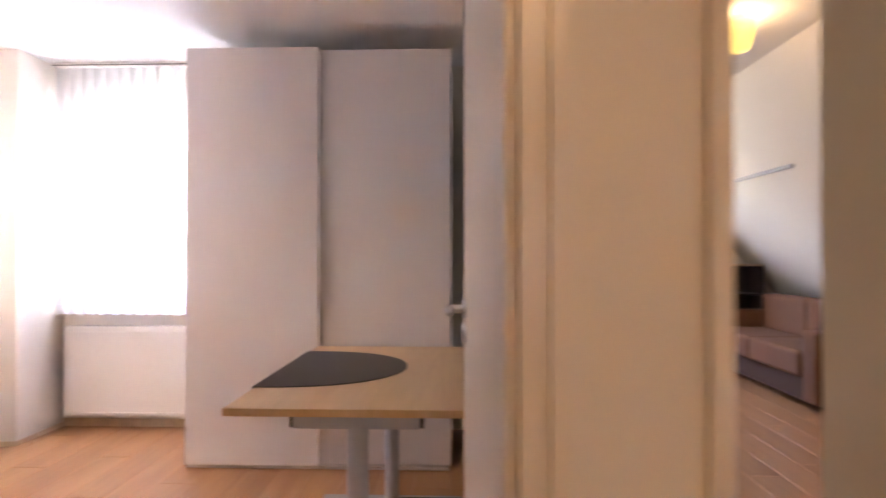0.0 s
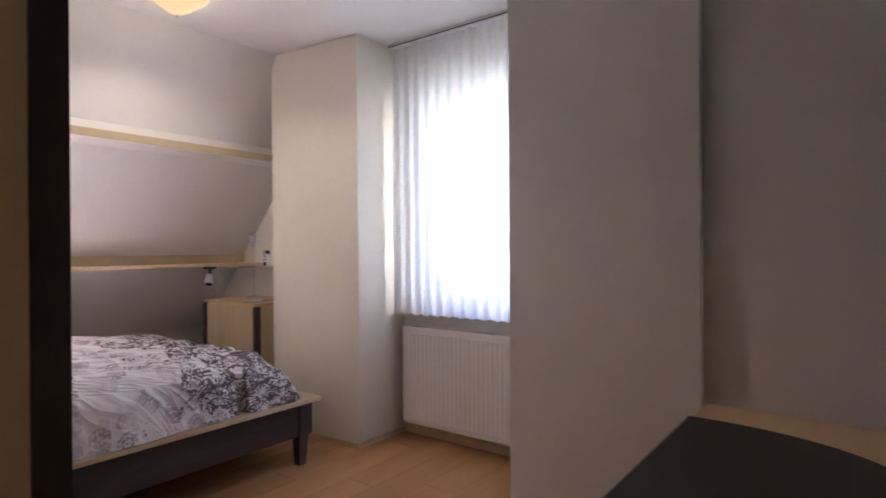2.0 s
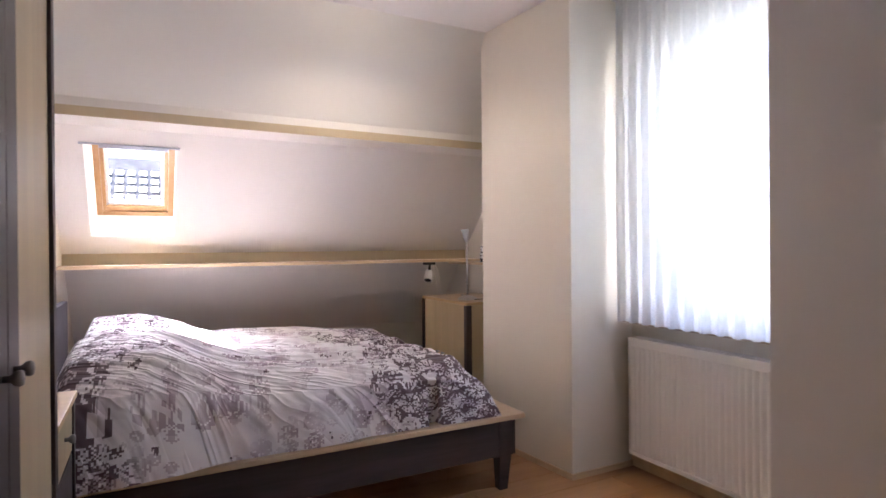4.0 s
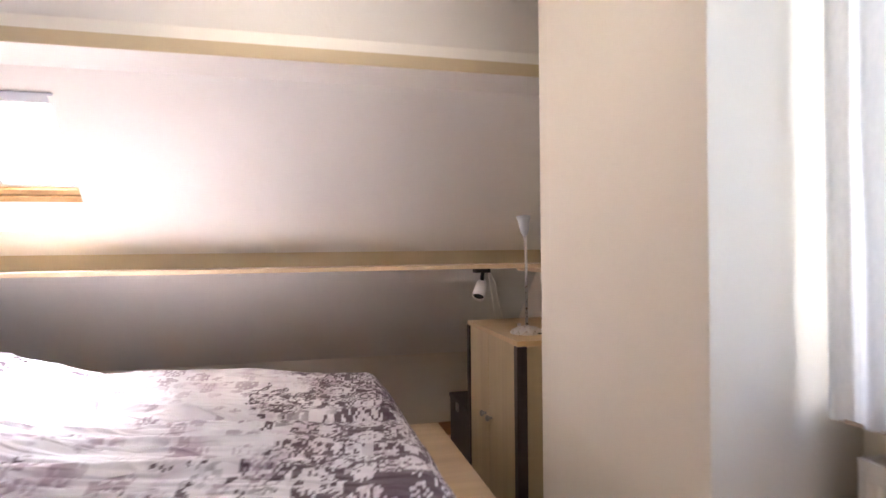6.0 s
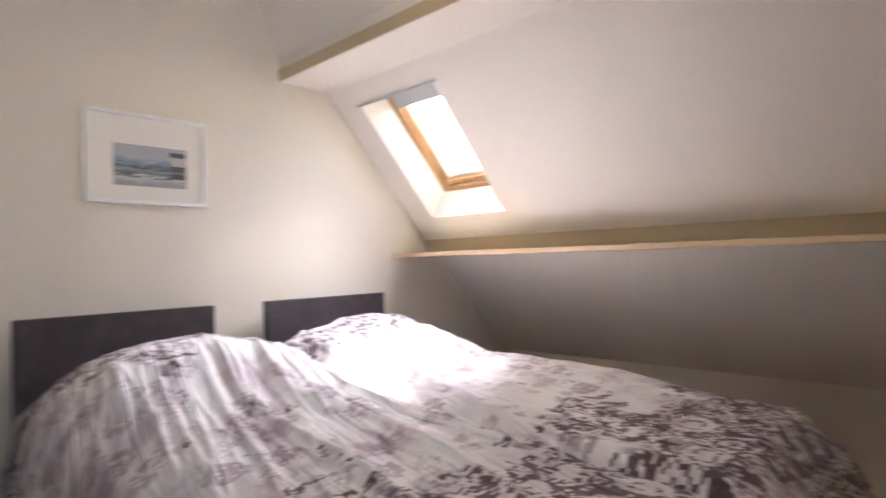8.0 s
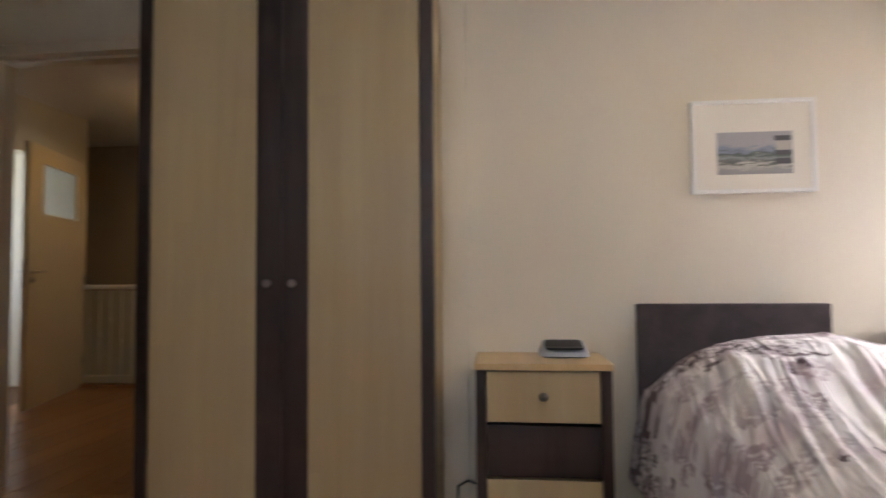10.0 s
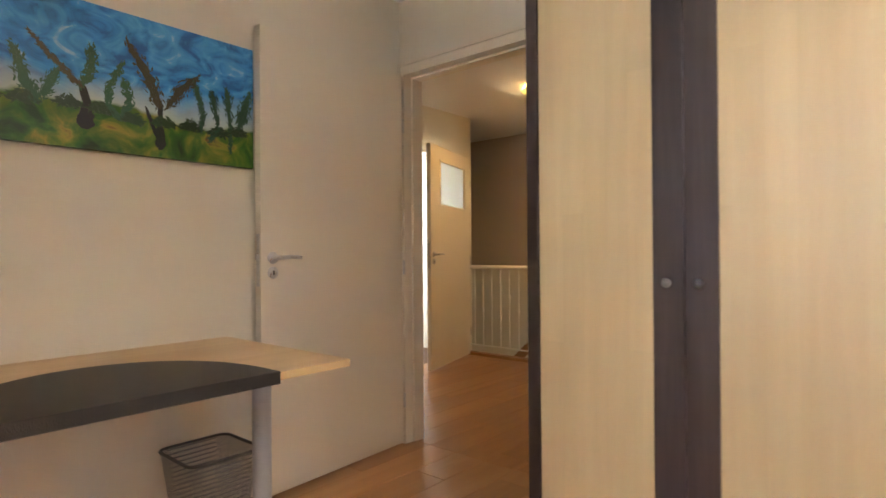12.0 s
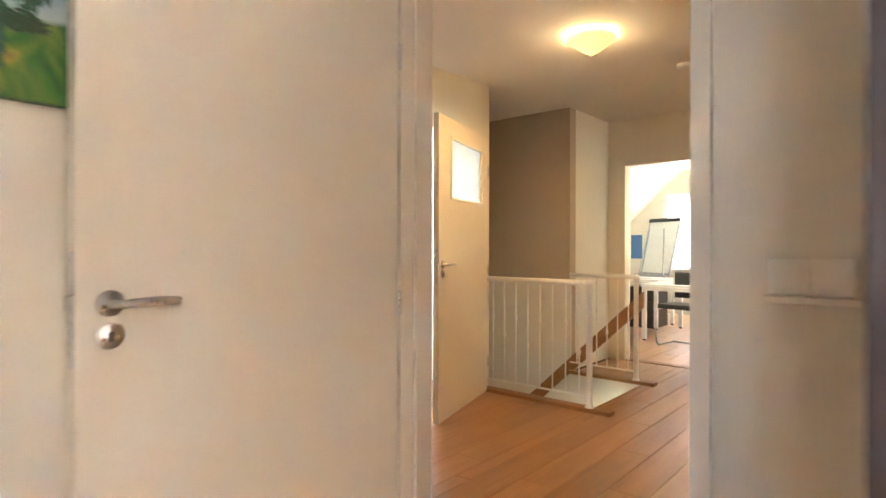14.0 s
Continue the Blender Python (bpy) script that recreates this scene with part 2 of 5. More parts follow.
def rod(p0, p1, r0, r1=None, sides=12, bm=None):
    bm = bm or bmesh.new()
    p0, p1 = Vector(p0), Vector(p1)
    q = (p1 - p0).to_track_quat("Z", "Y").to_matrix().to_4x4()
    bmesh.ops.create_cone(bm, cap_ends=True, segments=sides, radius1=r0, radius2=r0 if r1 is None else r1, depth=(p1 - p0).length,
                          matrix=Matrix.Translation((p0 + p1) / 2) @ q)
    return bm


def tube(points, r, sides=8, bm=None):
    """A bent tube along points."""
    bm = bm or bmesh.new()
    pts = [Vector(p) for p in points]
    rings = []
    for i, p in enumerate(pts):
        d = (pts[min(i + 1, len(pts) - 1)] - pts[max(i - 1, 0)]).normalized()
        q = d.to_track_quat("Z", "Y")
        rings.append([bm.verts.new(p + q @ Vector((r * math.cos(a), r * math.sin(a), 0)))
                      for a in [2 * math.pi * k / sides for k in range(sides)]])
    for a, b in zip(rings, rings[1:]):
        for k in range(sides):
            bm.faces.new((a[k], a[(k + 1) % sides], b[(k + 1) % sides], b[k]))
    bm.faces.new(rings[0][::-1])
    bm.faces.new(rings[-1])
    return bm


def lathe(profile, place=(0, 0, 0), sides=32, bm=None):
    """(radius, height) pairs turned about a vertical axis."""
    bm = bm or bmesh.new()
    o = Vector(place)
    rings = [[bm.verts.new(o + Vector((max(r, 0.0005) * math.cos(a), max(r, 0.0005) * math.sin(a), z)))
              for a in [2 * math.pi * k / sides for k in range(sides)]] for r, z in profile]
    for a, b in zip(rings, rings[1:]):
        for k in range(sides):
            bm.faces.new((a[k], a[(k + 1) % sides], b[(k + 1) % sides], b[k]))
    return bm


def finish(ob, mat, smooth=False):
    ob.data.materials.append(mat)
    if smooth:
        for p in ob.data.polygons:
            p.use_smooth = True
    return ob


def mesh_object(name, bm, mat, smooth=False):
    me = bpy.data.meshes.new(name)
    bm.to_mesh(me)
    bm.free()
    return finish(new(name, me), mat, smooth)


def part(name, bm, mat, parent, label="", smooth=False):
    ob = mesh_object(name, bm, mat, smooth)
    ob.parent = parent
    ob.matrix_parent_inverse = parent.matrix_world.inverted()
    return tagged(ob, label)


def thing(name, place, label, category, group="", kind=""):
    ob = new(name)
    ob.empty_display_size = 0.1
    ob.matrix_world = Matrix.Translation(place)
    ob.location = place
    bpy.context.view_layer.update()
    return tagged(ob, label, category, group, kind)


def structure(name, bm, mat, label, category):
    return tagged(mesh_object(name, bm, mat), label, category, kind="structure")


# ---- large structure ----
WY0, WY1 = 0.93, 1.05      # wall with the bedroom door
EX = 0.43                  # bedroom's wall with the painting
GY = 4.308                 # gable wall with the window
HY = 1.50                  # wall behind the bed
CZ = 2.52                  # ceiling
DX0, DX1, DZ = -0.514, 0.385, 2.092
LX0, LX1 = 0.556, 1.46      # lounge door

floor = structure("floor", boxes((-5.4, 4.2, WY1 - 0.06, 5.0, -0.2, -0.012), (EX, 4.2, 5.0, 7.1, -0.2, -0.012)), FLOOR_BASE, "pale beech laminate floor of the bedroom", "floor")
floor_hall = structure("floor_hall", boxes((-1.2, 0.93, -8.4, WY1 - 0.06, -0.2, -0.012), (0.93, 4.2, -1.42, WY1 - 0.06, -0.2, -0.012),
                                           (0.93, 4.2, -8.4, -2.5, -0.2, -0.012)), FLOOR_BASE, "orange-brown laminate floor of the landing", "floor")
structure("wall_door", boxes((-1.99, DX0 - 0.03, WY0, WY1, 0, 2.6), (DX0 - 0.03, DX1 + 0.03, WY0, WY1, DZ + 0.03, 2.6), (DX1 + 0.03, LX0, WY0, WY1, 0, 2.6),
                             (LX0, LX1, WY0, WY1, DZ, 2.6), (LX1, 4.2, WY0, WY1, 0, 2.6)), WALL, "cream painted wall with the bedroom door opening", "wall")
structure("wall_headboard", boxes((-5.4, -1.853, HY - 0.12, HY, 0, 2.7), (-1.99, -1.853, WY1, HY - 0.12, 0, 2.6)), WALL, "cream painted wall behind the double bed", "wall")
structure("wall_east", boxes((EX, EX + 0.12, WY1, GY + 0.02, 0, 2.6)), WALL, "cream painted wall carrying a landscape painting", "wall")
WX0, WX1, WZ0, WZ1 = -2.28, -0.98, 0.85, 2.16
structure("wall_gable", boxes((-5.4, WX0, GY, GY + 0.28, -0.2, 3.2), (WX1, 0.55, GY, GY + 0.28, -0.2, 3.2), (WX0, WX1, GY, GY + 0.28, -0.2, WZ0),
                              (WX0, WX1, GY, GY + 0.28, WZ1, 3.2)), WALL, "cream painted gable wall with a curtained window", "wall")
structure("wall_pillar", soft(prism([(-3.235, 3.815), (-2.482, 3.882), (-2.482, GY - 0.002), (-3.36, GY - 0.002)], 0, CZ - 0.002, "z"), 0.006), WALL, "cream plastered chimney breast beside the window", "wall")
structure("ceiling", boxes((-3.19, EX + 0.12, WY0 - 0.0, GY + 0.02, CZ, CZ + 0.1)), CEIL, "white painted bedroom ceiling", "ceiling")


def roof_z(x):
    return 1.279 + 1.087 * (x + 4.213)


def roof_x(z):
    return -4.213 + (z - 1.279) / 1.087


Y0, Y1 = HY, GY
structure("roof_slope_upper", prism([(-3.19, CZ), (-3.455, 1.93), (-3.60, 1.93), (-3.60, 2.75), (-3.19, 2.75)], Y0, Y1), WALL_WHITE,
          "white plastered steep upper roof slope", "sloped ceiling")
beam = structure("roof_beam", soft(prism([(-3.45, 1.845), (-3.444, 1.893), (-3.452, 1.938), (-3.60, 2.2), (-3.8, 2.2), (-3.8, 1.845)], Y0, Y1), 0.008), WALL_WHITE,
          "boxed cream purlin along the roof slope, shade coloured into its front", "beam")
# shade on the purlin's front is put into its colour
beam.data.materials.append(SHADED_CREAM)
for face in beam.data.polygons:
    if face.normal.x > 0.6 and face.center.z < 1.895:
        face.material_index = 1
# middle slope with the opening of the roof window
SY0, SY1 = 1.66, 2.11
Z0, ZS0, ZS1, Z1 = 0.55, 1.279, 1.765, 1.845
TH = 0.13
NX, NZ = -0.736, 0.677


def slope_piece(za, zb, y0, y1):
    a, b = (roof_x(za), za), (roof_x(zb), zb)
    return [a, b, (b[0] + NX * TH, b[1] + NZ * TH), (a[0] + NX * TH, a[1] + NZ * TH)], y0, y1


bm = bmesh.new()
for za, zb, y0, y1 in ((0.2, ZS0, Y0, Y1), (ZS1, Z1 + 0.12, Y0, Y1)):
    pr, ya, yb = slope_piece(za, zb, y0, y1)
    t = prism(pr, ya, yb)
    me = bpy.data.meshes.new("t")
    t.to_mesh(me)
    t.free()
    bm.from_mesh(me)
    bpy.data.meshes.remove(me)
for y0, y1 in ((Y0, SY0), (SY1, Y1)):
    pr, ya, yb = slope_piece(ZS0, ZS1, y0, y1)
    t = prism(pr, ya, yb)
    me = bpy.data.meshes.new("t")
    t.to_mesh(me)
    t.free()
    bm.from_mesh(me)
    bpy.data.meshes.remove(me)
structure("roof_slope", bm, WALL_WHITE, "white plastered roof slope with a roof window", "sloped ceiling")
KX = -4.91
structure("wall_knee", boxes((KX - 0.15, KX, Y0, Y1, 0, 0.66)), WALL, "low cream knee wall under the roof slope", "wall")
structure("baseboard_knee", rbox(KX, KX + 0.02, Y0, Y1, 0, 0.08, 0.002), LAMINATE_BED, "brown wooden skirting along the knee wall", "baseboard")
structure("shelf_ledge", rbox(-4.30, -4.07, Y0, Y1, 1.083, 1.103, 0.003), BIRCH, "long narrow birch ledge along the roof slope", "ledge")
# shaded band above the ledge, coloured in on a shallow upstand
structure("ledge_upstand", boxes((-4.45, -4.310, Y0, Y1, 1.103, 1.174)), SHADED_CREAM, "cream upstand above the ledge, shade put into its colour", "trim")
structure("shelf_gable", rbox(-4.32, -3.33, 4.15, GY, 1.062, 1.081, 0.003), BIRCH, "short birch shelf on the gable wall", "shelf")

# ---- landing and rooms beyond ----
structure("wall_landing_east", boxes((1.85, 1.97, -0.43, WY0, 0, 2.6), (1.85, 1.97, -1.38, -0.43, DZ, 2.6), (1.85, 1.97, -1.45, -1.38, 0, 2.6)), WALL,
          "cream painted landing wall with a bathroom door opening", "wall")
structure("wall_landing_west", boxes((-1.2, -1.08, -3.4, WY0, 0, 2.6)), WALL, "cream painted landing wall", "wall")
structure("wall_stair", boxes((1.66, 4.2, -2.62, -2.5, -2.8, 2.6)), WALL_TAUPE, "taupe painted stairwell wall", "wall")
structure("wall_stair_low", boxes((0.93, 4.2, -2.5, -2.49, -2.8, -0.02), (1.64, 4.2, -2.5, -2.49, -0.02, 0.86)), WALL_WHITE, "white lower stairwell wall", "wall")
structure("wall_stair_side", boxes((1.66, 1.78, -3.36, -2.62, 0, 2.6)), WALL_WHITE, "white landing wall beside the study door", "wall")
structure("wall_stair_near", boxes((0.9, 4.2, -1.45, -1.42, -2.8, -0.012), (1.97, 4.2, -1.45, -1.38, 0, 2.6)), WALL_WHITE, "white stairwell wall", "wall")
structure("wall_stair_end", boxes((4.2, 4.3, -2.62, -1.3, -2.8, 2.6)), WALL_WHITE, "white stairwell end wall", "wall")
structure("floor_below", boxes((0.5, 4.3, -2.7, -1.3, -2.9, -2.8)), LAMINATE, "brown floor at the foot of the stairs", "floor")
OX0, OX1, OY = 0.66, 1.50, -3.36
structure("wall_study", boxes((-1.2, OX0, OY - 0.12, OY, 0, 2.6), (OX0, OX1, OY - 0.12, OY, 2.07, 2.6), (OX1, 4.2, OY - 0.12, OY, 0, 2.6)), WALL,
          "cream painted wall with the study door opening", "wall")
structure("ceiling_landing", boxes((-1.2, 4.3, OY - 0.12, WY0, CZ, CZ + 0.1)), CEIL, "white painted landing ceiling", "ceiling")
structure("wall_study_far", boxes((-1.8, 1.25, -8.1, -7.98, 0, 2.8), (2.58, 4.4, -8.1, -7.98, 0, 2.8), (1.25, 2.58, -8.1, -7.98, 0, 0.82), (1.25, 2.58, -8.1, -7.98, 2.1, 2.8)),
          WALL, "white study wall with a window", "wall")
structure("wall_study_west", boxes((-1.8, -1.7, -7.98, OY - 0.12, 0, 2.7)), WALL, "white study wall", "wall")
structure("roof_slope_study", prism([(2.36, 2.55), (4.3, 0.7), (4.3, 0.0), (4.5, 0.0), (4.5, 2.8), (2.36, 2.8)], -7.98, OY - 0.12), WALL, "white sloped ceiling of the study", "sloped ceiling")
structure("ceiling_study", boxes((-1.8, 2.36, -7.98, OY - 0.12, 2.55, 2.65)), CEIL, "white study ceiling", "ceiling")
structure("wall_bathroom", boxes((1.97, 3.6, 0.3, 0.4, 0, 2.5), (3.6, 3.7, -1.38, 0.4, 0, 1.0), (3.6, 3.7, -1.38, 0.4, 2.2, 2.5), (3.6, 3.7, -1.38, -1.3, 1.0, 2.2), (3.6, 3.7, -0.5, 0.4, 1.0, 2.2)),
          WALL_WHITE, "white bathroom walls", "wall")
structure("ceiling_lounge", boxes((EX + 0.12, 2.4, WY1, 7.1, 2.5, 2.6)), CEIL, "white lounge ceiling", "ceiling")
# the opening is added out of view to let daylight into the lounge
structure("wall_lounge", boxes((EX + 0.12, 0.9, 7.0, 7.12, 0, 2.6), (2.0, 4.2, 7.0, 7.12, 0, 2.6), (0.9, 2.0, 7.0, 7.12, 0, 0.9), (0.9, 2.0, 7.0, 7.12, 2.1, 2.6)), WALL_WHITE, "white lounge end wall with an unseen opening added for daylight", "wall")
structure("wall_lounge_west", boxes((EX, EX + 0.12, GY + 0.282, 7.12, -0.2, 2.6)), WALL_WHITE, "white lounge wall", "wall")
structure("roof_slope_lounge", prism([(2.3, 2.5), (4.0, 0.7), (4.0, 0), (4.2, 0), (4.2, 2.7), (2.3, 2.7)], WY1, 7.0), WALL_WHITE, "white sloped ceiling of the lounge", "sloped ceiling")


def casing(name, x0, x1, top, y, out, label):
    """Trim round an opening in a wall along x; out is the way it stands proud."""
    w, t = 0.043, 0.016
    ya, yb = sorted((y + out * 0.001, y + out * t))
    bm = boxes((x0 - w, x0, ya, yb, 0, top), (x1, x1 + w, ya, yb, 0, top), (x0 - w, x1 + w, ya, yb, top, top + 0.068))
    ya, yb = sorted((y + out * t, y + out * (t + 0.008)))
    box(bm, x0 - w, x0 - w + 0.016, ya, yb, 0, top + 0.068)
    box(bm, x1 + w - 0.016, x1 + w, ya, yb, 0, top + 0.068)
    box(bm, x0 - w + 0.016, x1 + w - 0.016, ya, yb, top + 0.05, top + 0.068)
    return structure(name, bm, TRIM, label, "door trim")


casing("trim_bedroom_inner", DX0, DX1, DZ, WY1, 1, "cream gloss casing round the bedroom doorway")
casing("trim_bedroom_outer", DX0, DX1, DZ, WY0, -1, "cream gloss casing round the bedroom doorway")
structure("door_frame_bedroom", boxes((DX0 - 0.03, DX0, WY0, WY1, 0, DZ), (DX1, DX1 + 0.03, WY0, WY1, 0, DZ), (DX0 - 0.03, DX1 + 0.03, WY0, WY1, DZ, DZ + 0.03),
                                      (DX0, DX0 + 0.012, WY0, WY1 - 0.045, 0, DZ - 0.012), (DX1 - 0.012, DX1, WY0, WY1 - 0.045, 0, DZ - 0.012),
                                      (DX0, DX1, WY0, WY1 - 0.045, DZ - 0.012, DZ)), TRIM, "cream gloss door frame with rebate", "door frame")
strike = thing("strike_plate", (DX0, WY1 - 0.02, 1.05), "small steel strike plate in the door jamb", "strike plate")
part("plate", boxes((DX0 - 0.001, DX0 + 0.0015, WY1 - 0.036, WY1 + 0.006, 0.97, 1.12)), STEEL, strike)
structure("door_frame_lounge", boxes((LX0, LX0 + 0.02, WY0 - 0.012, WY1 + 0.012, 0, DZ), (LX1 - 0.02, LX1, WY0 - 0.012, WY1 + 0.012, 0, DZ), (LX0, LX1, WY0 - 0.012, WY1 + 0.012, DZ - 0.02, DZ)),
          TRIM, "cream gloss lounge door frame", "door frame")
structure("door_frame_study", boxes((OX1 - 0.03, OX1, OY - 0.13, OY + 0.012, 0, 2.07), (OX0, OX0 + 0.03, OY - 0.13, OY + 0.012, 0, 2.07), (OX0 + 0.03, OX1 - 0.03, OY - 0.13, OY + 0.012, 2.04, 2.07)),
          TRIM, "cream gloss study door frame", "door frame")
structure("door_frame_bathroom", boxes((1.838, 1.98, -1.38, -1.35, 0, DZ), (1.838, 1.98, -0.46, -0.43, 0, DZ), (1.838, 1.98, -1.35, -0.46, DZ - 0.03, DZ)), TRIM, "cream gloss bathroom door frame", "door frame")


def lever(parent, x, y, z, side, turn=0.0):
    """Round rosette, lever and keyhole rosette on the face of a leaf lying along its own x axis."""
    s = side
    m = Matrix.Translation((x, y, z))
    h = part("door_handle", lathe([(0.0, 0.0), (0.026, 0.0), (0.027, 0.004), (0.025, 0.008), (0.011, 0.009), (0.011, 0.04), (0.0, 0.041)], sides=24), STEEL, parent, "brushed steel lever handle", True)
    h.matrix_local = m @ Matrix.Rotation(radians(-90 * s), 4, "X")
    lv = part("lever", tube([(0, s * 0.034, 0), (-0.012, s * 0.045, 0), (-0.03, s * 0.05, 0.002), (-0.075, s * 0.05, 0.004), (-0.12, s * 0.046, 0.001)], 0.009, 10), STEEL, parent, "", True)
    lv.matrix_local = m
    k = part("keyhole_plate", lathe([(0.0, 0.0), (0.026, 0.0), (0.027, 0.004), (0.025, 0.008), (0.0, 0.0085)], sides=24), STEEL, parent, "round steel keyhole plate", True)
    k.matrix_local = Matrix.Translation((x, y, z - 0.066)) @ Matrix.Rotation(radians(-90 * s), 4, "X")
    kh = part("keyhole", boxes((-0.003, 0.003, -0.001, 0.001, -0.011, 0.009)), BLACK_PLASTIC, parent)
    kh.matrix_local = Matrix.Translation((x, y + s * 0.0092, z - 0.066))


def door_leaf(name, label, hinge, angle, width, height, mat, glazed=False, handle=True):
    """A leaf that lies along +x from its hinge, turned about it; both faces have handles."""
    d = tagged(new(name), label, "door", kind="structure")
    t = 0.02
    if glazed:
        g0, g1, z0, z1 = 0.14, width - 0.22, 1.53, 1.935
        bm = boxes((0, width, -t, t, 0.012, z0), (0, width, -t, t, z1, height), (0, g0, -t, t, z0, z1), (g1, width, -t, t, z0, z1))
        bmesh.ops.remove_doubles(bm, verts=bm.verts[:], dist=0.0001)
    else:
        bm = soft(boxes((0, width, -t, t, 0.012, height)), 0.002)
    p = part("panel", bm, mat, d)
    if glazed:
        part("pane", boxes((g0, g1, -0.004, 0.004, z0, z1)), FROSTED, d, "frosted glass pane")
        for s in (-1, 1):
            ya, yb = sorted((s * t, s * (t + 0.006)))
            part("bead", boxes((g0 - 0.018, g0, ya, yb, z0 - 0.018, z1 + 0.018), (g1, g1 + 0.018, ya, yb, z0 - 0.018, z1 + 0.018), (g0, g1, ya, yb, z0 - 0.018, z0),
                               (g0, g1, ya, yb, z1, z1 + 0.018)), mat, d)
    if handle:
        lever(d, width - 0.06, t, 1.065, 1)
        lever(d, width - 0.06, -t, 1.065, -1)
        part("latch_plate", boxes((width - 0.001, width + 0.0015, -0.011, 0.011, 0.94, 1.17)), STEEL, d)
        part("latch_bolt", boxes((width, width + 0.011, -0.006, 0.006, 1.055, 1.085)), STEEL, d)
    for z in (0.25, 1.0, 1.8):
        part("hinge", rod((-0.006, t + 0.004, z - 0.04), (-0.006, t + 0.004, z + 0.04), 0.007, sides=10), STEEL, d)
    d.matrix_world = Matrix.Translation(hinge) @ Matrix.Rotation(radians(angle), 4, "Z")
    return d


door_leaf("door_bedroom", "cream lacquered flush door standing open against the wall", (0.409, WY1 + 0.030, 0.0), 93.0, 0.925, DZ - 0.005, DOOR_PAINT)
door_leaf("door_bathroom", "cream door with a small frosted pane, half open", (1.825, -1.36, 0.0), 107.0, 0.98, DZ - 0.02, DOOR_PAINT, True)
door_leaf("door_lounge", "cream flush lounge door standing ajar", (LX1 - 0.02, WY1 - 0.02, 0.0), 180 - 74.0, 0.80, DZ - 0.03, DOOR_PAINT, False, False)

# ---- bedroom window ----
win = tagged(new("window_1"), "white framed bedroom window behind a sheer curtain", "window", kind="structure")
fy0, fy1 = GY + 0.10, GY + 0.16
part("window_frame", soft(boxes((WX0, WX0 + 0.07, fy0, fy1, WZ0, WZ1), (WX1 - 0.07, WX1, fy0, fy1, WZ0, WZ1), (WX0 + 0.07, WX1 - 0.07, fy0, fy1, WZ0, WZ0 + 0.08),
                                (WX0 + 0.07, WX1 - 0.07, fy0, fy1, WZ1 - 0.07, WZ1)), 0.004), RAIL_WHITE, win)
part("mullion", rbox(-1.66, -1.60, fy0, fy1, WZ0 + 0.08, WZ1 - 0.07, 0.004), RAIL_WHITE, win)
for a, b in ((WX0 + 0.07, -1.66), (-1.60, WX1 - 0.07)):
    g = part("pane", boxes((a, b, fy0 + 0.025, fy0 + 0.031, WZ0 + 0.08, WZ1 - 0.07)), GLASS, win)
    g.visible_shadow = False
structure("window_sill", rbox(-2.42, -0.93, GY - 0.10, GY + 0.10, 0.812, 0.838, 0.005), WALL_TAUPE, "grey stone window sill", "window sill")

# ---- roof window ----
rw = tagged(new("window_2"), "pine framed roof window in the slope", "roof window", kind="structure")
ca, cb = Vector((roof_x(ZS0) + NX * TH, 0, ZS0 + NZ * TH)), Vector((roof_x(ZS1) + NX * TH, 0, ZS1 + NZ * TH))
up = (cb - ca).normalized()
out = Vector((-up.z, 0, up.x))
RM = Matrix(((up.x, 0, out.x, ca.x), (0, 1, 0, 0), (up.z, 0, out.z, ca.z), (0, 0, 0, 1)))
L = (cb - ca).length


def sash(bm_dims):
    bm = boxes(*bm_dims)
    soft(bm, 0.004)
    bm.transform(RM)
    return bm


FY0, FY1, FU = SY0 + 0.03, SY1 - 0.002, 0.06      # the frame sits inside a reveal that splays at its foot and head side
part("window_frame", sash(((FU - 0.02, L, FY0 - 0.015, FY0 + 0.03, 0.001, 0.07), (FU - 0.02, L, FY1 - 0.03, FY1 + 0.015, 0.001, 0.07), (FU - 0.02, FU + 0.026, FY0 + 0.03, FY1 - 0.03, 0.001, 0.07),
                           (L - 0.03, L + 0.03, FY0 + 0.03, FY1 - 0.03, 0.001, 0.07))), PINE, rw, "pine frame")
part("sash", sash(((FU + 0.03, L - 0.034, FY0 + 0.032, FY0 + 0.05, 0.012, 0.06), (FU + 0.03, L - 0.034, FY1 - 0.05, FY1 - 0.032, 0.012, 0.06), (FU + 0.03, FU + 0.058, FY0 + 0.05, FY1 - 0.05, 0.012, 0.06),
                   (L - 0.07, L - 0.034, FY0 + 0.05, FY1 - 0.05, 0.012, 0.06))), PINE, rw, "pine sash")
part("sash_gasket", sash(((FU + 0.058, L - 0.07, FY0 + 0.051, FY0 + 0.068, 0.03, 0.06), (FU + 0.058, L - 0.07, FY1 - 0.068, FY1 - 0.051, 0.03, 0.06), (FU + 0.059, FU + 0.078, FY0 + 0.068, FY1 - 0.068, 0.03, 0.06))),
     RAIL_WHITE, rw, "white glazing bead")
bm = boxes((FU + 0.06, L - 0.07, FY0 + 0.052, FY1 - 0.052, 0.045, 0.051))
bm.transform(RM)
pane = part("pane", bm, GLASS, rw)
pane.visible_shadow = False
bm = prism([(-0.002, -TH + 0.001), (FU, 0.0), (-0.002, 0.0)], SY0, SY1)
bm.transform(RM)
part("reveal_foot", bm, WALL_WHITE, rw, "white plastered splayed reveal")
bm = prism([(SY0 - 0.002, -TH + 0.001), (FY0, 0.0), (SY0 - 0.002, 0.0)], 0.0, L, "x")
bm.transform(RM)
part("reveal_side", bm, WALL_WHITE, rw, "white plastered splayed reveal")
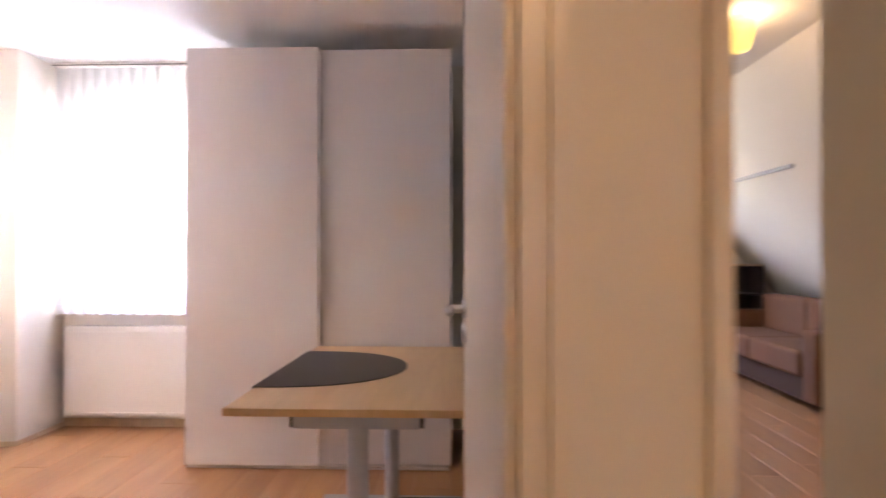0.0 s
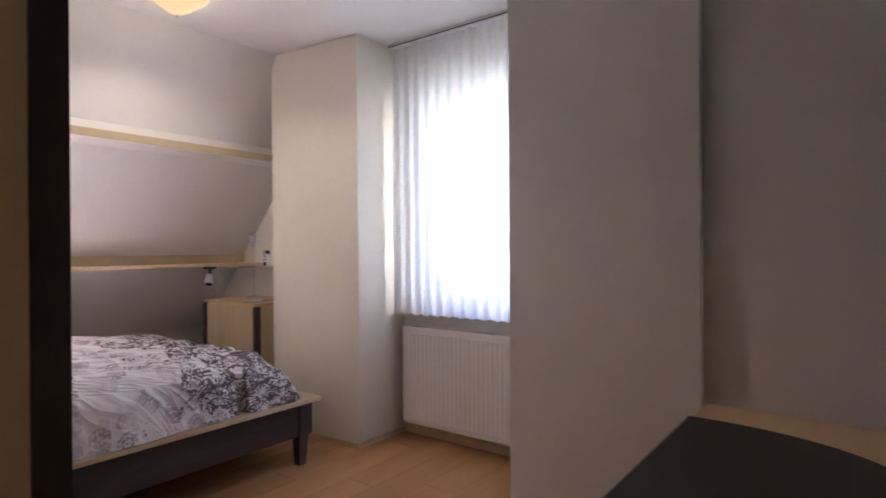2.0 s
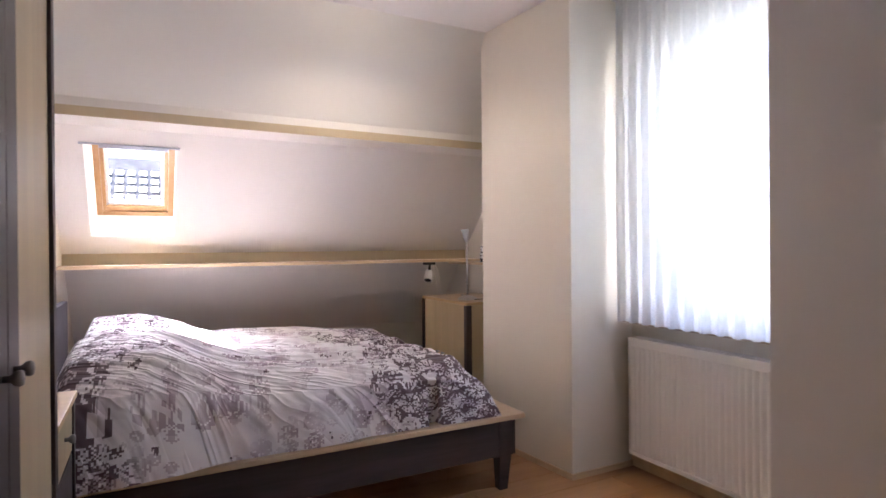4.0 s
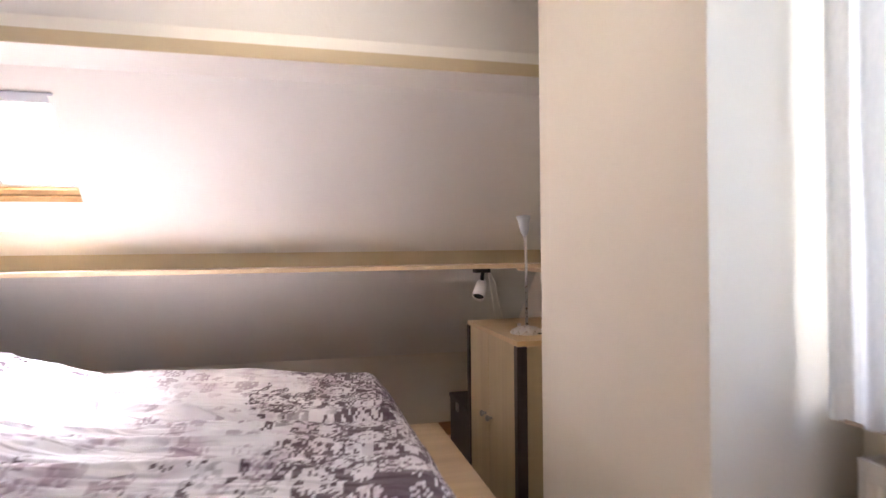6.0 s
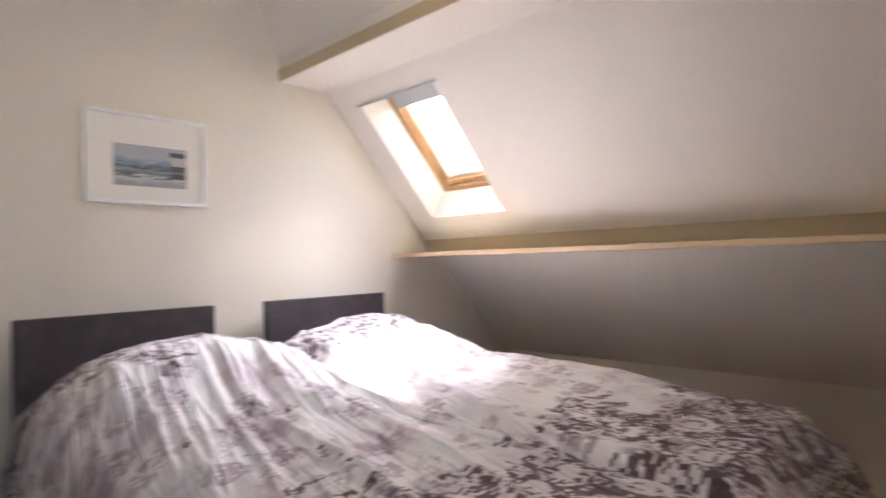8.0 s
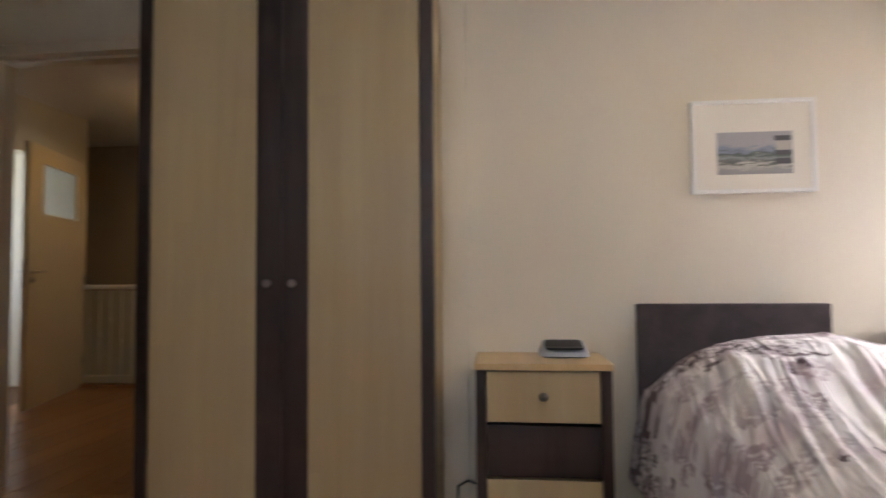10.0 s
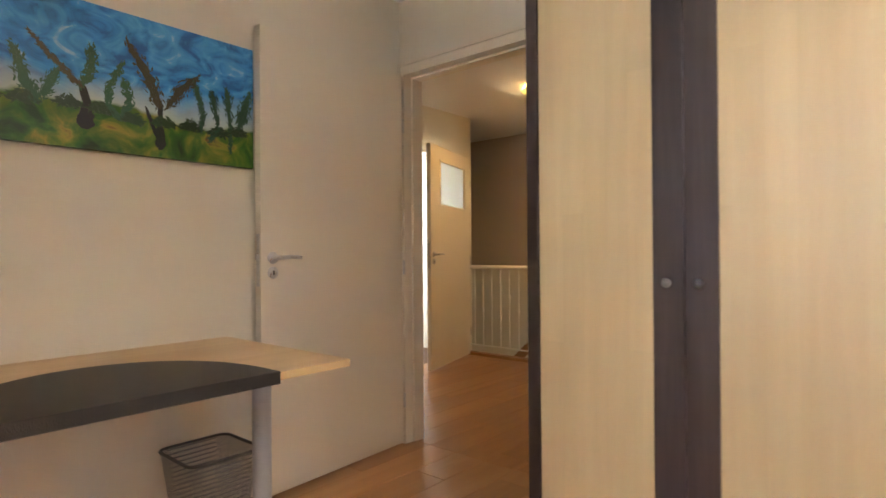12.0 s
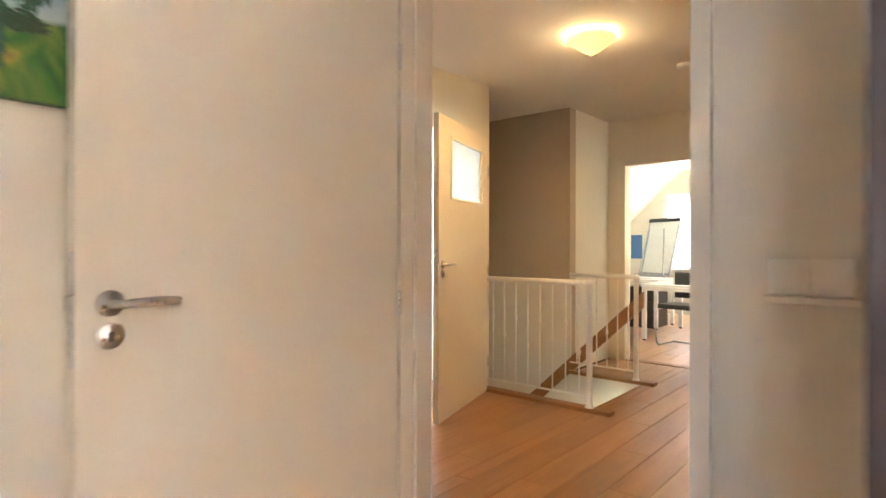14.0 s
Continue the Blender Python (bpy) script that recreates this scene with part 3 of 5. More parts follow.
BU, BN = Vector((0.677, 0, 0.736)), Vector((0.736, 0, -0.677))
bo = Vector((roof_x(ZS1), 0, ZS1))
BM = Matrix(((BU.x, 0, BN.x, bo.x), (0, 1, 0, 0), (BU.z, 0, BN.z, bo.z), (0, 0, 0, 1)))
blind = thing("roller_blind", (bo.x, 1.885, bo.z), "white rolled-up roller blind above the roof window", "blind")
bm = soft(boxes((0.0, 0.009, SY0 - 0.02, SY1 + 0.02, 0.001, 0.010)), 0.002)
bm.transform(BM)
part("cassette", bm, GREY_METAL, blind)
bm = boxes((L - 0.105, L - 0.032, FY0 + 0.032, FY1 - 0.032, 0.002, 0.006))
bm.transform(RM)
part("fabric", bm, GREY_METAL, blind)
bm = soft(boxes((L - 0.112, L - 0.105, FY0 + 0.032, FY1 - 0.032, 0.0, 0.009)), 0.002)
bm.transform(RM)
part("bottom_bar", bm, GREY_METAL, blind)

# ---- large furniture ----
def maple_wardrobe():
    x0, x1, y0, y1, h = -1.85, -0.872, 1.13, 1.772, 1.995
    w = thing("wardrobe", ((x0 + x1) / 2, (y0 + y1) / 2, 0), "tall maple wardrobe with dark wenge stiles, doors shut", "wardrobe")
    part("carcass", boxes((x0 + 0.02, x1 - 0.02, y0, y1 - 0.05, 0.06, h - 0.02)), MAPLE, w)
    for a in (x0, x1 - 0.02):
        part("side_panel", rbox(a, a + 0.02, y0, y1 - 0.045, 0, h, 0.0015), MAPLE, w)
    for a in (x0, x1 - 0.036):
        part("corner_post", rbox(a - 0.002, a + 0.038, y1 - 0.044, y1 + 0.002, 0, h + 0.004, 0.002), WENGE, w, "dark wenge corner post")
    part("top_panel", rbox(x0 + 0.022, x1 - 0.022, y0, y1 - 0.046, h - 0.02, h - 0.001, 0.0015), MAPLE, w)
    part("plinth", boxes((x0 + 0.04, x1 - 0.04, y1 - 0.07, y1 - 0.052, 0, 0.058)), WENGE, w)
    xm = -1.362
    for a, b, s in ((x0 + 0.04, xm - 0.0015, 1), (xm + 0.0015, x1 - 0.04, -1)):
        st = 0.085
        pa, pb = (a, b - st) if s > 0 else (a + st, b)
        d = part("door", rbox(pa, pb, y1 - 0.026, y1 - 0.006, 0.06, h - 0.003, 0.0015), MAPLE, w)
        sa, sb = (b - st + 0.001, b) if s > 0 else (a, a + st - 0.001)
        part("stile", rbox(sa, sb, y1 - 0.027, y1 - 0.003, 0.06, h - 0.003, 0.0015), WENGE, d, "dark wenge stile")
        kx = xm - s * 0.042
        k = part("knob", lathe([(0.0, 0.0), (0.006, 0.0), (0.006, 0.01), (0.012, 0.016), (0.0135, 0.022), (0.011, 0.027), (0.0, 0.029)], sides=20), KNOB_METAL, d, "round dull nickel knob", True)
        k.matrix_world = Matrix.Translation((kx, y1 - 0.003, 0.997)) @ Matrix.Rotation(radians(-90), 4, "X")
    return w


maple_wardrobe()


def white_wardrobe():
    x0, x1, y0, h = -1.235, 0.272, 3.55, 2.385
    w = thing("sliding_wardrobe", ((x0 + x1) / 2, 3.9, 0), "tall white wardrobe with two sliding doors", "wardrobe")
    part("body", boxes((x0 + 0.022, x1 - 0.022, y0 + 0.09, GY - 0.12, 0.03, h - 0.035)), LACQUER, w)
    for a in (x0 + 0.004, x1 - 0.022):
        part("side_panel", rbox(a, a + 0.018, y0 + 0.085, GY - 0.12, 0, h - 0.03, 0.0015), LACQUER, w)
    xm = -0.475
    part("door", rbox(x0, xm, y0, y0 + 0.03, 0.022, h, 0.003), LACQUER, w, "white sliding door panel")
    part("door", rbox(xm - 0.03, x1, y0 + 0.042, y0 + 0.072, 0.022, h - 0.004, 0.003), LACQUER, w, "white sliding door panel")
    part("bottom_rail", boxes((x0 + 0.01, x1 - 0.01, y0 + 0.004, y0 + 0.08, 0.004, 0.02)), STEEL, w)
    part("top_rail", boxes((x0 + 0.01, xm - 0.05, y0 + 0.031, y0 + 0.041, h - 0.06, h - 0.006), (x0 + 0.01, x1 - 0.01, y0 + 0.073, y0 + 0.084, h - 0.06, h - 0.006)), STEEL, w)
    return w


white_wardrobe()


def desk():
    x0, x1, y0, y1, z = -0.41, 0.388, 2.134, 3.315, 0.735
    d = thing("desk", (0, 2.72, 0), "maple topped desk on grey metal T-legs", "desk")
    part("tabletop", rbox(x0, x1, y0, y1, z - 0.025, z, 0.003), MAPLE_FLAT, d)
    for y in (2.21, 3.09):
        part("cross_beam", rbox(-0.205, 0.20, y - 0.03, y + 0.03, z - 0.075, z - 0.027, 0.004), GREY_METAL, d)
        for xe in (-0.212, 0.202):
            part("end_cap", rbox(xe - 0.002, xe + 0.012, y - 0.027, y + 0.027, z - 0.072, z - 0.03, 0.003), BLACK_PLASTIC, d)
        part("column", lathe([(0.034, 0.05), (0.034, z - 0.07)], (0.0, y, 0)), GREY_METAL, d, "", True)
        part("foot", soft(boxes((-0.33, 0.33, y - 0.035, y + 0.035, 0.012, 0.052)), 0.012, 3), GREY_METAL, d)
        for xe in (-0.28, 0.28):
            part("glide", rod((xe, y, 0), (xe, y, 0.012), 0.02), BLACK_PLASTIC, d)
    part("tie_bar", rbox(-0.03, 0.03, 2.25, 3.05, z - 0.07, z - 0.035, 0.003), GREY_METAL, d)
    return d


desk()


def desk_pad():
    p = thing("desk_pad", (-0.3, 2.77, 0.736), "black half-round desk pad lying over the desk edge", "desk pad")
    yc, r, dep = 2.773, 0.369, 0.515
    rim = [(-0.412 + dep * math.sin(a) ** 0.8, yc + r * math.cos(a)) for a in [math.pi * k / 40 for k in range(41)]]
    bm = prism([(min(x, 0.2), y) for x, y in rim], 0.7355, 0.739, "z")
    part("sheet", bm, MAT_DARK, p)
    part("lip", rbox(-0.418, -0.413, yc - r, yc + r, 0.702, 0.7392, 0.0015), MAT_DARK, p)
    return p


desk_pad()


# ---- bed ----
def bed():
    x0, x1, y0, y1 = -3.985, -2.535, 1.60, 3.61
    b = thing("bed", ((x0 + x1) / 2, 2.6, 0), "dark stained double bed with birch top edge", "bed")
    for xa in (x0 + 0.02, x1 - 0.05):
        part("side_rail", rbox(xa, xa + 0.03, y0, y1 - 0.03, 0.165, 0.345, 0.004), BED_DARK, b)
    part("foot_rail", rbox(x0 + 0.05, x1 - 0.05, y1 - 0.06, y1 - 0.03, 0.165, 0.345, 0.004), BED_DARK, b)
    part("head_rail", rbox(x0 + 0.05, x1 - 0.05, y0, y0 + 0.03, 0.165, 0.345, 0.004), BED_DARK, b)
    part("top_edge", soft(boxes((x0 - 0.01, x0 + 0.09, y0, y1 + 0.01, 0.346, 0.37), (x1 - 0.09, x1 + 0.01, y0, y1 + 0.01, 0.346, 0.37),
                                (x0 + 0.091, x1 - 0.091, y1 - 0.17, y1 + 0.01, 0.346, 0.37)), 0.004), BIRCH, b, "birch top board")
    for xc, sx in ((x0 + 0.055, 1), (x1 - 0.055, -1)):
        for yc, sy in ((y0 + 0.08, 1), (y1 - 0.10, -1)):
            bm = bmesh.new()
            lo, hi = 0.022, 0.045
            a = [bm.verts.new((xc + i * lo - sx * 0.012, yc + j * lo + 0.0, 0)) for i, j in ((-1, -1), (1, -1), (1, 1), (-1, 1))]
            c = [bm.verts.new((xc + i * hi, yc + j * hi - sy * 0.02, 0.345)) for i, j in ((-1, -1), (1, -1), (1, 1), (-1, 1))]
            bm.faces.new(a[::-1])
            bm.faces.new(c)
            for k in range(4):
                bm.faces.new((a[k], a[(k + 1) % 4], c[(k + 1) % 4], c[k]))
            part("leg", bm, BED_DARK, b)
    for xa, xb in ((-3.124, -2.514), (-3.956, -3.336)):
        hb = part("headboard", rbox(xa, xb, 1.535, 1.567, 0.30, 0.916, 0.006), BED_DARK, b, "dark grey-brown headboard panel")
        for xs in (xa + 0.1, xb - 0.16):
            part("bracket", boxes((xs, xs + 0.06, 1.568, 1.60, 0.2, 0.5)), BED_DARK, hb)
    part("slatted_base", boxes((x0 + 0.06, x1 - 0.06, y0 + 0.03, y1 - 0.1, 0.29, 0.33)), BIRCH, b)
    return b


bed()
mattress = mesh_object("mattress", soft(boxes((-3.90, -2.64, 1.62, 3.36, 0.372, 0.53)), 0.04, 4), WHITE_MATT, True)
tagged(mattress, "white mattress under the duvets on the bed", "mattress")


def duvet_mat():
    m, n, l, b = material("printed_cotton", 0.85)
    tc = n.new("ShaderNodeTexCoord")
    sep = n.new("ShaderNodeSeparateXYZ")
    l.new(tc.outputs["Object"], sep.inputs[0])

    def op(kind, a, c=0.0, clamp=False):
        q = n.new("ShaderNodeMath")
        q.operation, q.use_clamp = kind, clamp
        for i, v in enumerate((a, c)):
            if isinstance(v, (int, float)):
                q.inputs[i].default_value = v
            else:
                l.new(v, q.inputs[i])
        return q.outputs[0]

    def span(source, a, c, lo, hi):
        q = n.new("ShaderNodeMapRange")
        q.inputs[1].default_value, q.inputs[2].default_value, q.inputs[3].default_value, q.inputs[4].default_value = a, c, lo, hi
        l.new(source, q.inputs[0])
        return q.outputs[0]

    def noise_at(vector, scale, detail=2.0):
        q = n.new("ShaderNodeTexNoise")
        q.inputs["Scale"].default_value, q.inputs["Detail"].default_value = scale, detail
        l.new(vector, q.inputs["Vector"])
        return q.outputs[0]

    def triple(x, y, z=0.0):
        q = n.new("ShaderNodeCombineXYZ")
        for i, v in enumerate((x, y, z)):
            if isinstance(v, (int, float)):
                q.inputs[i].default_value = v
            else:
                l.new(v, q.inputs[i])
        return q.outputs[0]

    # the cloth lies a little askew; the print is woven up from small square stitches
    warp = noise_node(n, l, 2.3, 2)
    hang = op("MAXIMUM", op("SUBTRACT", 0.56, sep.outputs["Z"]), 0.0)
    geo, facing = n.new("ShaderNodeNewGeometry"), n.new("ShaderNodeSeparateXYZ")
    l.new(geo.outputs["Normal"], facing.inputs[0])
    sideways = op("GREATER_THAN", op("ABSOLUTE", facing.outputs[0]), op("ABSOLUTE", facing.outputs[1]))
    wx = op("ADD", op("ADD", sep.outputs["X"], op("MULTIPLY", hang, sideways)), op("MULTIPLY", warp.outputs[0], 0.10))
    wy = op("ADD", op("ADD", sep.outputs["Y"], op("MULTIPLY", hang, op("SUBTRACT", 1.0, sideways))), op("MULTIPLY", sep.outputs["X"], 0.12))
    stitch = 0.0075
    sx = op("MULTIPLY", op("FLOOR", op("DIVIDE", wx, stitch)), stitch)
    sy = op("MULTIPLY", op("FLOOR", op("DIVIDE", wy, stitch)), stitch)
    snapped = triple(sx, sy)

    def stars(size, share, cut, seed):
        """Mirrored snowflake motifs of stitches, one in each cell of a brick-wise grid; share says how many cells are filled."""
        py = op("ADD", op("DIVIDE", sy, size), seed)
        row = op("FLOOR", py)
        px = op("ADD", op("DIVIDE", sx, size), op("MULTIPLY", row, 0.37))
        col = op("FLOOR", px)
        a = op("ABSOLUTE", op("SUBTRACT", op("SUBTRACT", px, col), 0.5))
        c = op("ABSOLUTE", op("SUBTRACT", op("SUBTRACT", py, row), 0.5))
        white = n.new("ShaderNodeTexWhiteNoise")
        l.new(triple(col, row, seed), white.inputs["Vector"])
        kind = op("MULTIPLY", op("FLOOR", op("MULTIPLY", white.outputs["Value"], 5.0)), 3.7)
        figure = noise_at(triple(op("MAXIMUM", a, c), op("MINIMUM", a, c), kind), 9.0, 1.0)
        inside = span(op("ADD", op("MULTIPLY", a, a), op("MULTIPLY", c, c)), 0.16, 0.24, 1.0, 0.0)
        rnd = n.new("ShaderNodeSeparateXYZ")
        l.new(white.outputs["Color"], rnd.inputs[0])
        keep = op("GREATER_THAN", share, rnd.outputs[1])
        return op("MULTIPLY", keep, op("GREATER_THAN", op("MULTIPLY", figure, inside), cut))

    foot = span(wy, 2.36, 2.80, 0.0, 0.38)
    head = span(wy, 1.72, 1.36, 0.0, 0.44)
    big = noise_at(snapped, 4.2, 3.0)
    cluster = op("ADD", big, op("ADD", foot, head))
    blot = op("GREATER_THAN", op("ADD", op("MULTIPLY", noise_at(snapped, 17.0, 2.0), 0.55), op("MULTIPLY", cluster, 0.75)), 0.80)
    lace = stars(0.12, 0.85, 0.47, 2.0)
    small = stars(0.062, 0.9, 0.5, 9.0)
    plum = op("MULTIPLY", blot, op("SUBTRACT", 1.0, op("MULTIPLY", op("MAXIMUM", lace, small), 0.86)))
    plum = op("MAXIMUM", plum, op("MULTIPLY", lace, op("MULTIPLY", op("SUBTRACT", 1.0, blot), span(cluster, 0.62, 0.72, 0.0, 0.9))))
    motif = op("MAXIMUM", op("MULTIPLY", stars(0.105, 0.5, 0.45, 5.0), 0.9), op("MULTIPLY", stars(0.055, 0.35, 0.44, 7.0), 0.65))
    motif = op("MULTIPLY", motif, span(noise_at(snapped, 6.0, 2.0), 0.36, 0.56, 0.15, 1.0))
    wash = noise_at(snapped, 7.0, 3.0)
    ground = ramp_node(n, l, wash, [(0.34, (0.66, 0.57, 0.62)), (0.43, (0.80, 0.75, 0.77)), (0.6, (0.87, 0.84, 0.85))])
    m1, m2 = n.new("ShaderNodeMixRGB"), n.new("ShaderNodeMixRGB")
    m1.inputs[2].default_value, m2.inputs[2].default_value = (0.33, 0.225, 0.28, 1), (0.095, 0.05, 0.066, 1)
    l.new(op("MULTIPLY", motif, 0.8), m1.inputs[0])
    l.new(ground.outputs[0], m1.inputs[1])
    l.new(op("MULTIPLY", plum, 0.93), m2.inputs[0])
    l.new(m1.outputs[0], m2.inputs[1])
    l.new(m2.outputs[0], b.inputs["Base Color"])
    # fine creases along the run of the folds, and the weave
    run = triple(op("SUBTRACT", sep.outputs["X"], op("MULTIPLY", sep.outputs["Y"], 0.2)), op("MULTIPLY", sep.outputs["Y"], 0.12))
    off = op("ABSOLUTE", op("SUBTRACT", noise_at(run, 26.0, 2.0), 0.5))
    weave = noise_node(n, l, 420, 2)
    bump_node(n, l, b, op("ADD", span(off, 0.0, 0.12, 1.0, 0.0), op("MULTIPLY", weave.outputs[0], 0.03)), 0.8, 0.010)
    b.inputs["Sheen Weight"].default_value = 0.1
    return m


DUVET = duvet_mat()


def clamp01(v):
    return max(0.0, min(1.0, v))


def duvet(name, x0, x1, y0, y1, seed, label, pillow, outer):
    """A cloth laid over mattress and pillow, with sharp folds that fan from the pillow to the foot; outer: +1 or -1, the side that hangs over the bed's edge."""
    bm = bmesh.new()
    nx, ny = 150, 190
    xc = (x0 + x1) / 2
    grid = []
    for j in range(ny + 1):
        row = []
        v = j / ny
        y = y0 + (y1 - y0) * v
        for i in range(nx + 1):
            u = i / nx
            x = x0 + (x1 - x0) * u
            out_side = (1 - u if outer > 0 else u) * (x1 - x0)
            in_side = (u if outer > 0 else 1 - u) * (x1 - x0)
            side = math.sin(clamp01(out_side / (0.13 if outer > 0 else 0.07)) * math.pi / 2) * math.sin(clamp01(in_side / 0.06) * math.pi / 2)
            end = math.sin(clamp01((y1 - y) / 0.09) * math.pi / 2) * math.sin(clamp01((y - y0) / 0.06) * math.pi / 2)
            edge = side * end
            z = 0.575 - 0.015 * clamp01((y - 2.9) / 0.5) + 0.085 * edge + 0.03 * clamp01((3.1 - y) / 0.6)
            px, py = (x - xc) / 0.36, (y - pillow) / 0.34
            z += 0.15 * math.exp(-(px * px) ** 1.1 - (py * py) ** 1.3)
            s = x - (0.20 + 0.12 * (x - xc)) * (y - 2.5) + 0.035 * noise.noise((x * 2.1, y * 1.7, seed + 1))
            fold = noise.noise((x * 2.2, y * 2.2, seed + 9)) * 0.014
            calm = 0.35 + 0.65 * clamp01(0.5 + 1.4 * noise.noise((s * 2.5, y * 0.9, seed + 12)))
            for freq, run, deep, sharp in ((8.3, 0.75, 0.040, 2.8), (15.7, 1.3, 0.020, 3.0), (31.0, 2.4, 0.008, 3.0)):
                ridge = max(0.0, 1 - abs(noise.noise((s * freq + seed * 1.37, y * run + 0.31, seed + freq))) * sharp)
                fold += deep * calm * (ridge ** 1.7 - 0.3)
            cross = max(0.0, 1 - abs(noise.noise((s * 3.1, y * 7.0, seed + 21))) * 4.0)
            fold += 0.010 * cross ** 2 * clamp01((2.4 - y) / 0.5)
            fold *= (0.45 + 0.55 * clamp01((y - 1.80) / 0.3)) * (1 - 0.5 * clamp01((y - 2.8) / 0.35))
            z += fold * (0.25 + 0.75 * edge)
            wob = 0.02 * noise.noise((x * 4, y * 4, seed + 2))
            spill = 0.075 * max(0.0, u - 0.6) / 0.4 * clamp01((2.25 - y) / 0.35) if outer > 0 else 0.0
            row.append(bm.verts.new((x + spill + wob * (1 if u in (0, 1) else 0.3), y + wob * 0.5, z)))
        grid.append(row)
    for j in range(ny):
        for i in range(nx):
            bm.faces.new((grid[j][i], grid[j][i + 1], grid[j + 1][i + 1], grid[j + 1][i]))
    # rim turned down to the bed's top board, leaning out at the foot
    rim = [grid[0][i] for i in range(nx + 1)] + [grid[j][nx] for j in range(1, ny + 1)] + [grid[ny][i] for i in range(nx - 1, -1, -1)] + [grid[j][0] for j in range(ny - 1, 0, -1)]
    prev = rim
    for drop, outw in ((0.22, 0.016), (0.5, 0.030), (0.8, 0.042), (1.0, 0.05)):
        ring = []
        for vtx in rim:
            dx = math.copysign(1, vtx.co.x - xc) if abs(vtx.co.x - xc) > (x1 - x0) * 0.485 else 0
            if dx and dx != outer:
                dx = 0
            dy = 1.9 if vtx.co.y > y1 - 0.03 else (-0.3 if vtx.co.y < y0 + 0.03 else 0)
            w = 1 + 0.45 * noise.noise((vtx.co.x * 6, vtx.co.y * 6, seed))
            zz = vtx.co.z + (0.376 - vtx.co.z) * drop
            ring.append(bm.verts.new((vtx.co.x + dx * outw * w, vtx.co.y + dy * outw * w, zz)))
        for k in range(len(rim)):
            q = (k + 1) % len(rim)
            bm.faces.new((prev[q], prev[k], ring[k], ring[q]))
        prev = ring
    bmesh.ops.recalc_face_normals(bm, faces=bm.faces[:])
    ob = mesh_object(name, bm, DUVET, True)
    return tagged(ob, label, "duvet", "duvets on the bed")


duvet("duvet", -3.965, -3.25, 1.66, 3.365, 3.0, "white duvet with plum print, sunlit, over a pillow", 1.86, -1)
duvet("duvet", -3.247, -2.585, 1.66, 3.375, 8.0, "white duvet with plum print, creased, over a pillow", 1.86, 1)


# ---- cabinet, nightstand ----
def wenge_cabinet():
    x0, x1, y0, y1, h = -4.06, -3.39, 3.785, 4.24, 0.835
    c = thing("cabinet", ((x0 + x1) / 2, 4.0, 0), "maple two-door cabinet with dark posts", "cabinet")
    part("body", boxes((x0 + 0.03, x1 - 0.03, y0 + 0.03, y1, 0.05, h - 0.022)), MAPLE, c)
    part("top", rbox(x0 + 0.003, x1 - 0.003, y0 + 0.002, y1, h - 0.02, h, 0.002), MAPLE_FLAT, c)
    for a in (x0, x1 - 0.035):
        part("post", rbox(a, a + 0.035, y0, y0 + 0.04, 0, h - 0.021, 0.002), WENGE, c, "dark wenge post")
        part("side_panel", rbox(a + 0.008, a + 0.027, y0 + 0.041, y1, 0.0, h - 0.021, 0.0015), MAPLE, c)
    xm = (x0 + x1) / 2 - 0.03
    for a, b_, kx in ((x0 + 0.037, xm - 0.001, -3.794), (xm + 0.001, x1 - 0.037, -3.715)):
        d = part("door", rbox(a, b_, y0 + 0.008, y0 + 0.028, 0.05, h - 0.023, 0.002), MAPLE, c)
        k = part("knob", lathe([(0.0, 0.0), (0.006, 0.0), (0.006, 0.01), (0.012, 0.016), (0.0135, 0.022), (0.011, 0.027), (0.0, 0.029)], sides=18), KNOB_METAL, d, "round dull nickel knob", True)
        k.matrix_world = Matrix.Translation((kx, y0 + 0.008, 0.457)) @ Matrix.Rotation(radians(90), 4, "X")
    return c


wenge_cabinet()


def nightstand():
    x0, x1, y0, y1, h = -2.391, -1.978, 1.503, 1.755, 0.745
    c = thing("nightstand", ((x0 + x1) / 2, 1.67, 0), "maple nightstand with dark posts and open shelf", "nightstand")
    part("top", rbox(x0 - 0.004, x1 + 0.004, y0, y1 + 0.006, h - 0.02, h, 0.003), MAPLE_FLAT, c)
    for a in (x0, x1 - 0.032):
        part("post", rbox(a, a + 0.032, y1 - 0.035, y1, 0, h - 0.021, 0.002), WENGE, c, "dark wenge post")
        part("side_panel", rbox(a + 0.006, a + 0.026, y0, y1 - 0.036, 0.0, h - 0.021, 0.0015), WENGE, c)
    part("back_panel", boxes((x0 + 0.027, x1 - 0.027, y0, y0 + 0.01, 0.04, h - 0.022)), WENGE, c)
    for z0, z1, wood in ((0.565, 0.72, MAPLE), (0.40, 0.556, WENGE), (0.215, 0.392, MAPLE)):
        d = part("drawer", rbox(x0 + 0.034, x1 - 0.034, y0 + 0.02, y1 - 0.006, z0, z1, 0.002), wood, c)
        if wood is WENGE:
            continue
        k = part("knob", lathe([(0.0, 0.0), (0.006, 0.0), (0.006, 0.01), (0.012, 0.016), (0.0135, 0.022), (0.011, 0.027), (0.0, 0.029)], sides=18), KNOB_METAL, d, "round dull nickel knob", True)
        k.matrix_world = Matrix.Translation(((x0 + x1) / 2, y1 - 0.006, (z0 + z1) / 2 + 0.005)) @ Matrix.Rotation(radians(-90), 4, "X")
    for z in (0.19,):
        part("shelf", boxes((x0 + 0.028, x1 - 0.028, y0 + 0.012, y1 - 0.02, z, z + 0.016)), WENGE, c)
    return c


nightstand()


